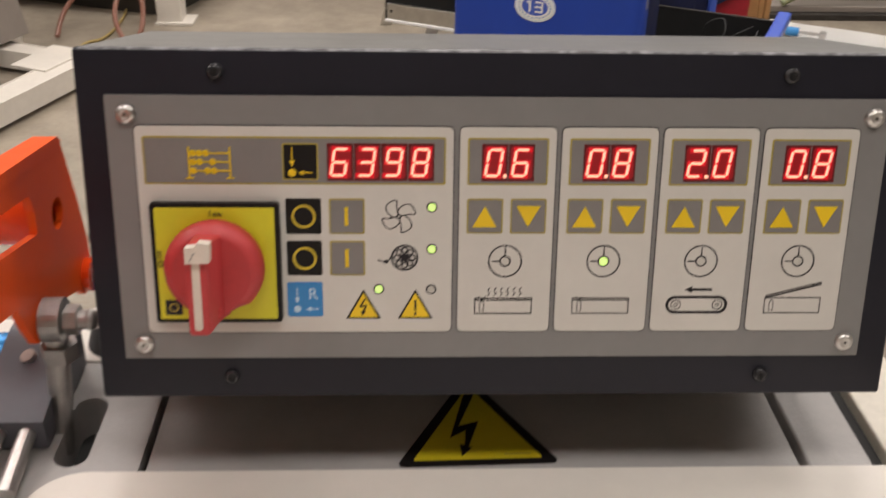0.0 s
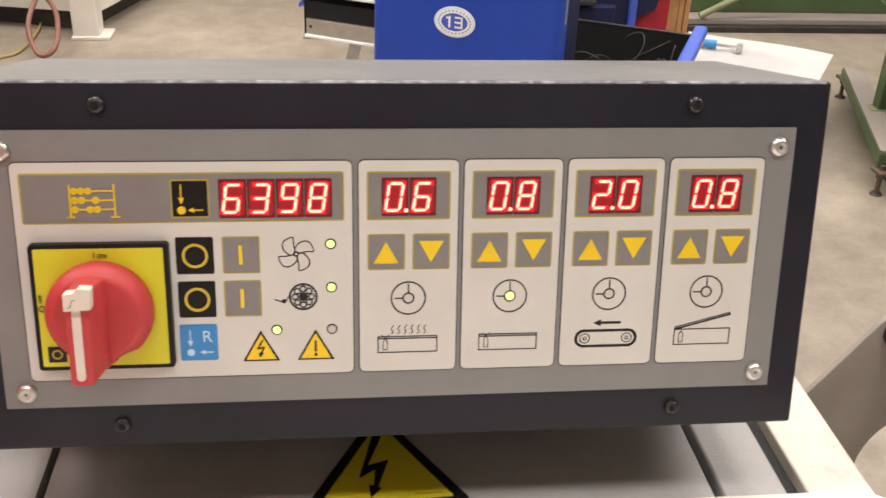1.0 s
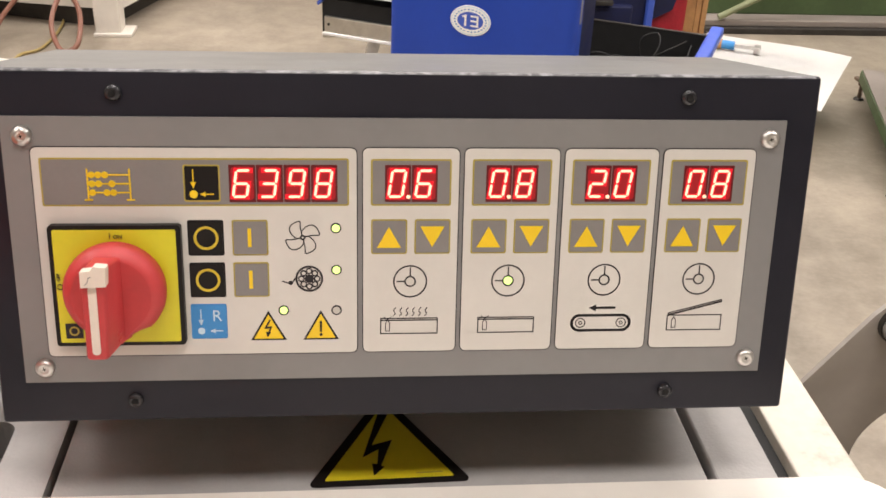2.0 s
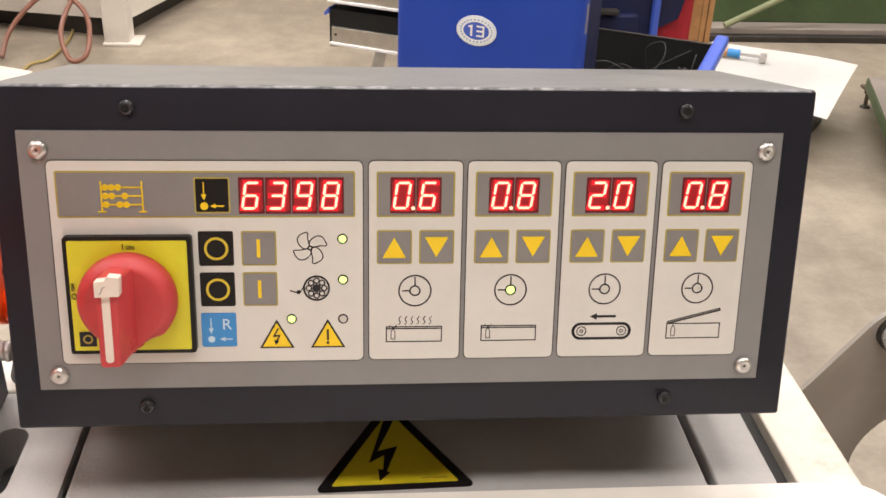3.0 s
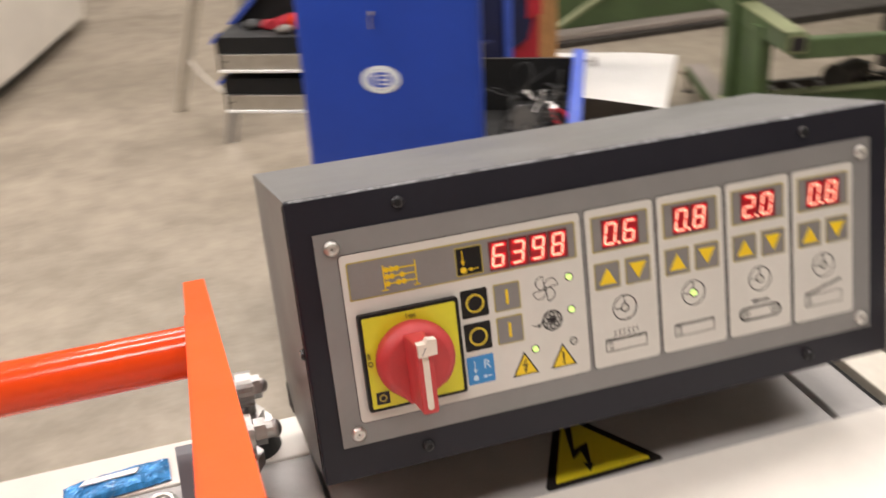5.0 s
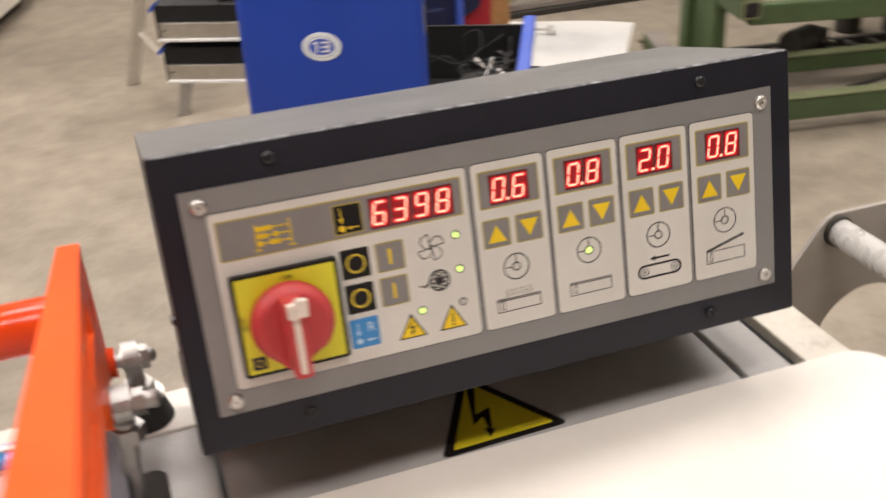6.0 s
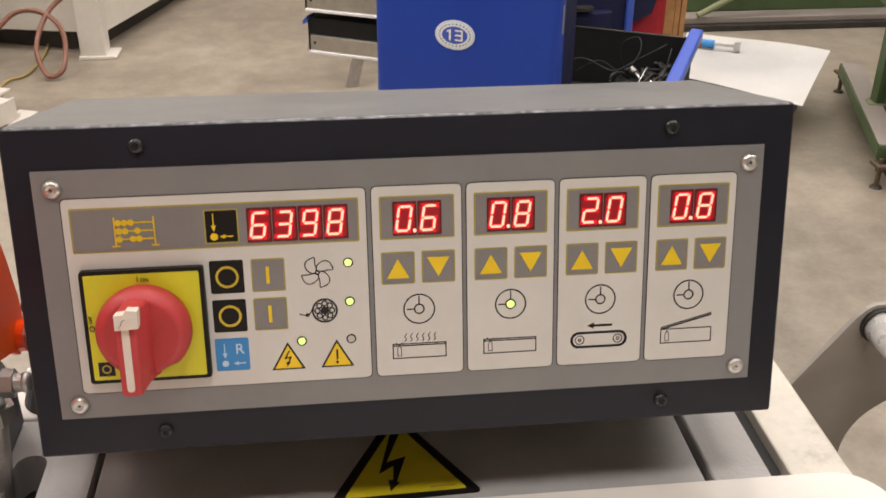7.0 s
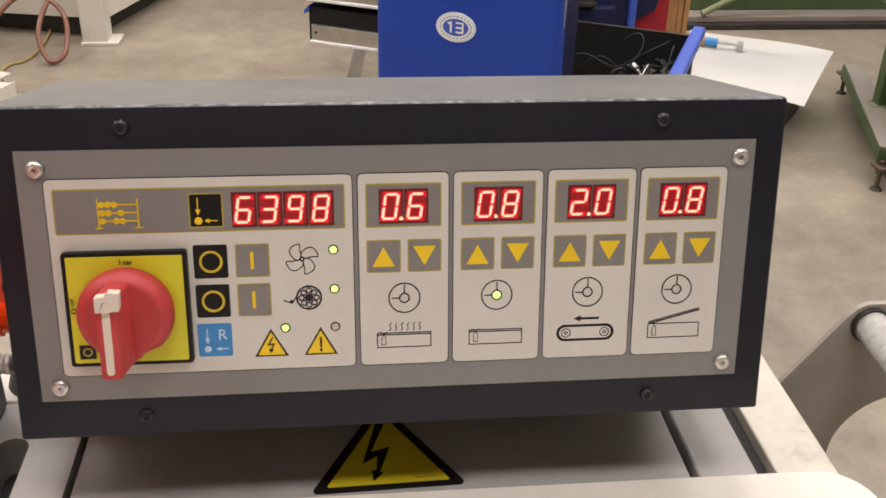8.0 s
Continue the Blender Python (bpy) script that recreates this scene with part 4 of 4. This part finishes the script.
# contents of the upper drawer
for i, (x, y, r, c) in enumerate(((-0.285, 0.235, 0.020, "red"), (-0.215, 0.245, 0.030, "orange"), (-0.185, 0.205, 0.018, "orange"), (-0.33, 0.24, 0.018, "rubber"), (-0.245, 0.20, 0.016, "mgrey"), (-0.255, 0.262, 0.024, "red"))):
    bm = ball((x, y, 0.802 + r * 0.5), r, 1.25, 0.8, 0.62, None, 14, 10)
    for v in bm.verts:
        v.co += 0.3 * r * noise.noise_vector(v.co * 60)
    work = c in ("orange", "red")
    tool("glove" if work else "pouch", "crumpled " + c + " work glove in the open drawer" if work else "small dark pouch in the open drawer", "glove" if work else "pouch", bm, c, "clutter in the open drawer")

# ---- things behind the trolley ----
bd = thing("tool_case", "navy hard case standing open behind the trolley", "case", pose(0.78, 2.25, 0))
part("shell", box(-0.16, 0.165, -0.03, 0.03, 0.0, 1.05, 0.008), "navy", bd)
part("shell_rim", box(0.160, 0.180, -0.045, 0.035, 0.0, 1.06, 0.004), "blue_l", bd, "violet-blue rim")
part("inner_panel", box(-0.158, 0.010, -0.046, -0.031, 0.38, 1.0, 0.003), "blackp", bd, "black inner panel")
part("shelf", box(-0.07, 0.06, -0.075, -0.047, 0.585, 0.597, 0.002), "iron", bd)
part("pocket", box(-0.13, 0.12, -0.055, -0.03, 0.46, 0.58, 0.006), "navy", bd)
bg = thing("red_bag", "red and dark blue cloth work bag leaning upright", "bag", pose(1.000, 2.30, 0))
bm = box(-0.065, 0.070, -0.05, 0.05, 0.0, 0.78, 0.03, 3)
bmesh.ops.subdivide_edges(bm, edges=bm.edges[:], cuts=2, use_grid_fill=True)
for v in bm.verts:
    v.co += 0.012 * noise.noise_vector(v.co * 9)
smooth(part("body", bm, "red", bg))
bm = prism([(-0.060, 0.52), (0.02, 0.56), (0.045, 0.66), (0.0, 0.72), (-0.060, 0.70)], "y", -0.064, -0.050, 0.004)
part("patch", bm, "navy", bg, "dark blue cloth patch")
part("patch", prism([(0.015, 0.62), (0.06, 0.63), (0.06, 0.75), (0.02, 0.75)], "y", -0.068, -0.055, 0.003), "red", bg)
wp = thing("wooden_post", "bundle of upright pine battens beside the red bag", "wooden post", pose(1.118, 2.32, 0))
part("batten", box(-0.040, -0.012, -0.02, 0.02, 0, 1.1, 0.001), "wood", wp)
part("batten", box(-0.010, 0.005, -0.018, 0.022, 0, 1.13, 0.001), "wood", wp)
part("batten", box(0.007, 0.022, -0.02, 0.025, 0, 1.06, 0.001), "wood", wp)

# unseen crate added to hold the sheet, dark to stand for the shade below
ct = thing("prop_crate", "low crate added under the white board, dark for the shade there", "crate", pose(1.60, 2.89, 0, 0, 0, -37))
for s in (-1, 1):
    part("side", box(-0.17, 0.17, s * 0.14 - 0.01, s * 0.14 + 0.01, 0.02, 0.185, 0.002), "iron", ct)
    part("end", box(s * 0.16 - 0.01, s * 0.16 + 0.01, -0.13, 0.13, 0.02, 0.185, 0.002), "iron", ct)
part("bottom", box(-0.17, 0.17, -0.15, 0.15, 0.0, 0.02, 0.002), "iron", ct)
bm = bmesh.new()
A, B, C, D = Vector((1.50, 3.25)), Vector((1.940, 2.960)), Vector((1.622, 2.470)), Vector((1.30, 2.76))
N = 14
gr = [[None] * (N + 1) for _ in range(N + 1)]
for i in range(N + 1):
    for j in range(N + 1):
        u, v = i / N, j / N
        p = A.lerp(B, u).lerp(D.lerp(C, u), v) + Vector((0.022, 0.036)) * math.sin(math.pi * u ** 1.6) * (1 - v)
        gr[i][j] = bm.verts.new((p.x, p.y, 0.192 + 0.035 * (u - 0.5) ** 2 * (1 if u > 0.5 else 0.4) + 0.010 * math.sin(3 * u) * v - 0.02 * v * v * u))
for i in range(N):
    for j in range(N):
        bm.faces.new((gr[i][j], gr[i + 1][j], gr[i + 1][j + 1], gr[i][j + 1]))
bmesh.ops.solidify(bm, geom=bm.faces[:], thickness=0.0012)
tagged((part("white_board", bm, "paper")), "large slightly curled white sheet propped on the added crate", "sheet")
cl = thing("clamp", "small clamp with blue grip lying on the white sheet", "clamp", pose(1.525, 3.03, 0.200, 0, 0, -25) @ Matrix.Scale(1.2, 4))
part("sleeve", rod((-0.075, 0, 0.012), (-0.035, 0, 0.012), 0.015, 14), "wood", cl, "ochre sleeve")
part("grip", rod((-0.035, 0, 0.012), (0.002, 0, 0.012), 0.013, 14), "blue_b", cl, "blue plastic grip")
part("bar", box(0.002, 0.075, -0.004, 0.004, 0.008, 0.016, 0.001), "steel", cl)
part("jaw", box(0.060, 0.078, -0.018, 0.018, 0.0, 0.020, 0.002), "steel", cl)

# folding trestle
fs = thing("steel_trestle", "bare steel trestle with splayed flat legs and a white cable", "trestle", pose(0.2, 3.5, 0))
for (x, y), (tx, ty) in (((0.015, -0.20), (0.235, -0.05)), ((-0.135, 0.27), (0.085, 0.10)), ((0.50, -0.20), (0.47, -0.05)), ((0.62, 0.27), (0.55, 0.10))):
    bm = box(-0.024, 0.024, -0.012, 0.012, 0, 0.85, 0.002)
    for v in bm.verts:
        k = v.co.z / 0.85
        v.co.x += x + (tx - x) * k
        v.co.y += y + (ty - y) * k
    part("leg", bm, "alu", fs)
part("top_bar", box(-0.06, 0.60, -0.10, 0.16, 0.85, 0.90, 0.004), "alu", fs)
part("cable", sweep([(-0.07, 0.21, 0.225), (-0.03, 0.1, 0.185), (0.03, -0.05, 0.155), (0.09, -0.16, 0.150)], 0.006, 8, 6), "offw", fs, "thin white cable")

# ---- green machine frame ----
gf = thing("steel_rack", "green painted square-tube steel rack on levelling feet", "steel rack", pose(1.72, 2.2, 0))
GI = Matrix.Translation((-1.72, -2.2, 0))


def gpart(name, bm, material="green", label=""):
    bm.transform(GI)
    return part(name, bm, material, gf, label)


def tube(p, q, w, h, bm=None, up=(0, 0, 1)):
    """Square tube from p to q."""
    p, q = Vector(p), Vector(q)
    d = (q - p)
    zax = d.normalized()
    xax = zax.cross(Vector(up))
    xax = xax.normalized() if xax.length > 1e-4 else Vector((1, 0, 0))
    yax = xax.cross(zax)
    own = bmesh.new()
    bmesh.ops.create_cube(own, size=1)
    for v in own.verts:
        c = v.co.copy()
        v.co = (p + q) / 2 + xax * c.x * w + yax * c.y * h + zax * c.z * d.length
    bmesh.ops.bevel(own, geom=own.edges[:], offset=0.004, segments=2, affect="EDGES")
    return join(bm, own)


gpart("base_beam", tube((2.065, 3.03, 0.105), (1.815, 2.24, 0.105), 0.075, 0.046))
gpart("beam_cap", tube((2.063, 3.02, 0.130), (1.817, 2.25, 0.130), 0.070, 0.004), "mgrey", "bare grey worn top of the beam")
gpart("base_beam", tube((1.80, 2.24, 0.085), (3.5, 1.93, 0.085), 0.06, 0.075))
gpart("beam_cap", tube((1.80, 2.235, 0.125), (3.5, 1.925, 0.125), 0.055, 0.004), "green_pale")
gpart("post", tube((1.995, 2.62, 0.13), (1.995, 2.62, 0.80), 0.05, 0.10, None, (1, 0, 0)))
gpart("post", tube((1.955, 2.43, 0.13), (1.955, 2.43, 0.44), 0.05, 0.05, None, (1, 0, 0)))
gpart("post_plate", box(1.970, 1.980, 2.45, 2.60, 0.13, 0.44))
gpart("arm_beam", tube((2.055, 2.95, 0.46), (1.945, 2.23, 0.425), 0.07, 0.065))
gpart("arm_cap", tube((2.050, 2.95, 0.495), (1.942, 2.24, 0.460), 0.068, 0.004), "green_pale")
# worn end, its pale colour also carries the light on this side
gpart("worn_end", tube((1.9452, 2.232, 0.425), (1.9447, 2.226, 0.425), 0.069, 0.064), "green_pale", "bare worn tube end, paler for the light on it")
# dark block paints the shade inside the open tube
gpart("mouth_shade", tube((1.9447, 2.227, 0.425), (1.9443, 2.222, 0.425), 0.050, 0.046), "line")
gpart("cross_beam", tube((1.99, 2.31, 0.385), (3.4, 1.93, 0.385), 0.05, 0.065))
gpart("bed", box(2.02, 3.4, 2.42, 2.9, 0.425, 0.455, 0.004), "iron", "dark oily machine bed")
gpart("post", tube((2.63, 2.12, 0.10), (2.63, 2.12, 0.75), 0.05, 0.05, None, (1, 0, 0)))
gpart("lower_beam", tube((1.92, 2.62, 0.10), (3.4, 2.32, 0.10), 0.06, 0.06), "green")
gpart("lower_beam_cap", tube((1.92, 2.615, 0.132), (3.4, 2.315, 0.132), 0.055, 0.003), "green_pale")
for x, y in ((2.075, 3.07), (1.80, 2.235), (3.45, 1.95)):
    gpart("foot_bracket", box(x - 0.034, x + 0.026, y - 0.03, y + 0.03, 0.070, 0.082, 0.003), "rusty", "rusty foot bracket")
    gpart("foot_nut", prism(arc(x - 0.012, y, 0.015, 0, 300, 5), "z", 0.056, 0.070, 0.001), "rusty")
    gpart("foot_screw", rod((x - 0.012, y, 0.006), (x - 0.012, y, 0.095), 0.0075, 12), "rusty", "rusty levelling screw")
    gpart("foot_pad", rod((x - 0.012, y, 0.0), (x - 0.012, y, 0.008), 0.020, 18, 0.014), "iron")
mo = thing("drive_motor", "small grimy gear motor lying inside the green rack", "motor", pose(2.62, 2.80, 0.0, 0, 0, 20))
part("body", rod((-0.09, 0, 0.075), (0.05, 0, 0.075), 0.055, 24), "iron", mo)
part("foot", box(-0.08, 0.05, -0.05, 0.05, 0.0, 0.03, 0.004), "iron", mo)
part("gearbox", box(0.05, 0.11, -0.045, 0.045, 0.0, 0.11, 0.006), "iron", mo)
part("shaft", rod((0.08, -0.045, 0.06), (0.08, -0.09, 0.06), 0.014, 16), "chrome", mo)
part("coupling", rod((0.02, -0.05, 0.09), (0.02, -0.09, 0.07), 0.012, 16), "chrome", mo)
gr = thing("grating", "flat dark steel floor grating below the green rack", "grating", pose(2.85, 2.78, 0, 0, 0, -10))
part("rail", box(-0.55, 0.35, -0.10, -0.07, 0.0, 0.035, 0.003), "iron", gr)
part("rail", box(-0.55, 0.35, 0.07, 0.10, 0.0, 0.035, 0.003), "iron", gr)
for k in range(9):
    part("slat", box(-0.53 + k * 0.105, -0.50 + k * 0.105, -0.069, 0.069, 0.004, 0.028, 0.002), "iron", gr)
for x, y, r in ((3.02, 3.02, 0.055), (3.22, 2.92, 0.08)):
    bx = thing("steel_drum", "narrow dark steel drum standing behind the green rack", "drum", pose(x, y, 0), "drums behind the rack")
    part("shell", rod((0, 0, 0), (0, 0, 0.55), r, 28), "iron", bx)
    part("rim", rod((0, 0, 0.55), (0, 0, 0.565), r + 0.005, 28), "mgrey", bx)
rd = thing("red_canister", "red plastic canister on the floor beside the green rack", "canister", pose(3.31, 2.62, 0))
part("body", box(-0.10, 0.10, -0.07, 0.07, 0.0, 0.14, 0.02, 3), "red", rd)
part("cap", rod((0.05, 0, 0.14), (0.05, 0, 0.17), 0.022, 16), "rubber", rd)
hc = thing("rack_cable", "black cable sagging behind the rack post", "cable", pose(2.7, 2.3, 0))
part("cable", sweep([(0.30, 0.25, 0.20), (0.18, 0.20, 0.10), (0.02, 0.1, 0.04), (-0.16, 0.12, 0.012)], 0.008, 8, 7), "rubber", hc)

# ---- green machine at the far side ----
gm = thing("green_machine", "long green machine bed with grey foot rail", "machine", pose(2.8, 4.06, 0))
part("panel", box(-1.05, 2.4, -0.05, 0.45, 0.055, 1.1, 0.006), "green", gm)
part("foot_rail", box(-1.1, 2.45, -0.18, 0.40, 0.0, 0.028, 0.004), "iron", gm)
part("ledge", box(-1.08, 2.42, -0.15, -0.02, 0.028, 0.055, 0.004), "mgrey", gm)
part("brace", rod((-1.02, -0.16, 0.07), (-0.45, -0.10, 0.34), 0.014, 12), "green_pale", gm)

# ---- pale machines on the other side ----
wm = thing("white_machine", "off-white floor machine with dark plinth and white foot", "machine", pose(-1.0, 4.3, 0))
part("body", prism([(-1.6, -0.07), (-0.48, -0.337), (0.10, -0.465), (0.22, -0.465), (0.42, 0.15), (0.7, 1.1), (0.7, 1.4), (-1.6, 1.4)], "z", 0.085, 1.25, 0.01), "offw", wm)
part("plinth", prism([(-1.55, 0.16), (0.06, -0.42), (0.17, -0.40), (0.36, 0.2), (0.6, 1.1), (0.6, 1.3), (-1.55, 1.3)], "z", 0.0, 0.085), "iron", wm)
part("foot_post", box(0.125, 0.228, -0.57, -0.468, 0.012, 0.40, 0.006), "offw", wm)
part("foot_plate", box(0.12, 0.272, -0.585, -0.46, 0.0, 0.014, 0.003), "offw", wm)
ho = thing("air_hose", "brown rubber hose curling over the floor", "hose", pose(-1.0, 3.6, 0))
part("hose", sweep([(-0.22, -0.08, 0.016), (-0.20, 0.02, 0.10), (-0.10, 0.12, 0.20), (0.02, 0.10, 0.20), (0.10, 0.02, 0.14), (0.11, -0.10, 0.04), (0.05, -0.12, 0.02), (0.0, -0.02, 0.10), (0.03, 0.10, 0.20), (0.10, 0.17, 0.26)], 0.010, 10, 7), "hose", ho)
gmach = thing("taupe_machine", "taupe sheet-metal machine standing on a white beam base", "machine", pose(-1.4, 3.1, 0))
bm = prism([(-1.2, -0.95), (-0.36, -1.10), (0.155, 0.20), (-1.0, 0.5)], "z", 0.10, 1.3, 0.01)
for v in bm.verts:
    v.co.x -= 0.16 * (v.co.z - 0.10)
part("cover", bm, "mgrey", gmach)
part("base_beam", tube((0.0, -1.05, 0.055), (0.395, -0.045, 0.055), 0.110, 0.066), "offw", gmach)
part("base_beam", tube((-0.42, -0.90, 0.050), (0.06, 0.26, 0.050), 0.10, 0.06), "offw", gmach)
part("end_beam", tube((0.36, 0.00, 0.050), (-0.30, 0.27, 0.050), 0.09, 0.058), "offw", gmach)
part("cover_plate", prism([(0.195, -0.135), (0.330, -0.190), (0.415, 0.022), (0.275, 0.085)], "z", 0.0885, 0.0945, 0.001), "offw", gmach)
part("foot_plate", prism([(0.385, -0.10), (0.455, -0.125), (0.50, 0.00), (0.43, 0.03)], "z", 0.0, 0.014, 0.002), "offw", gmach)
part("foot_block", prism([(0.345, -0.09), (0.425, -0.12), (0.45, -0.04), (0.37, -0.01)], "z", 0.012, 0.030, 0.001), "offw", gmach)
part("roller", rod((0.10, -0.27, 0.055), (0.22, -0.32, 0.055), 0.035, 18), "iron", gmach)
part("roller_pin", rod((0.05, -0.25, 0.055), (0.24, -0.33, 0.055), 0.012, 14), "steel", gmach)
fc = thing("floor_cable", "thin ochre cable lying across the concrete floor", "cable", pose(-1.05, 3.52, 0))
part("cable", sweep([(-0.13, -0.33, 0.007), (-0.06, -0.24, 0.007), (-0.05, -0.06, 0.007), (0.00, 0.00, 0.007), (0.02, 0.14, 0.007), (0.01, 0.36, 0.007), (-0.04, 0.63, 0.007)], 0.006, 8, 7), "ochre", fc)
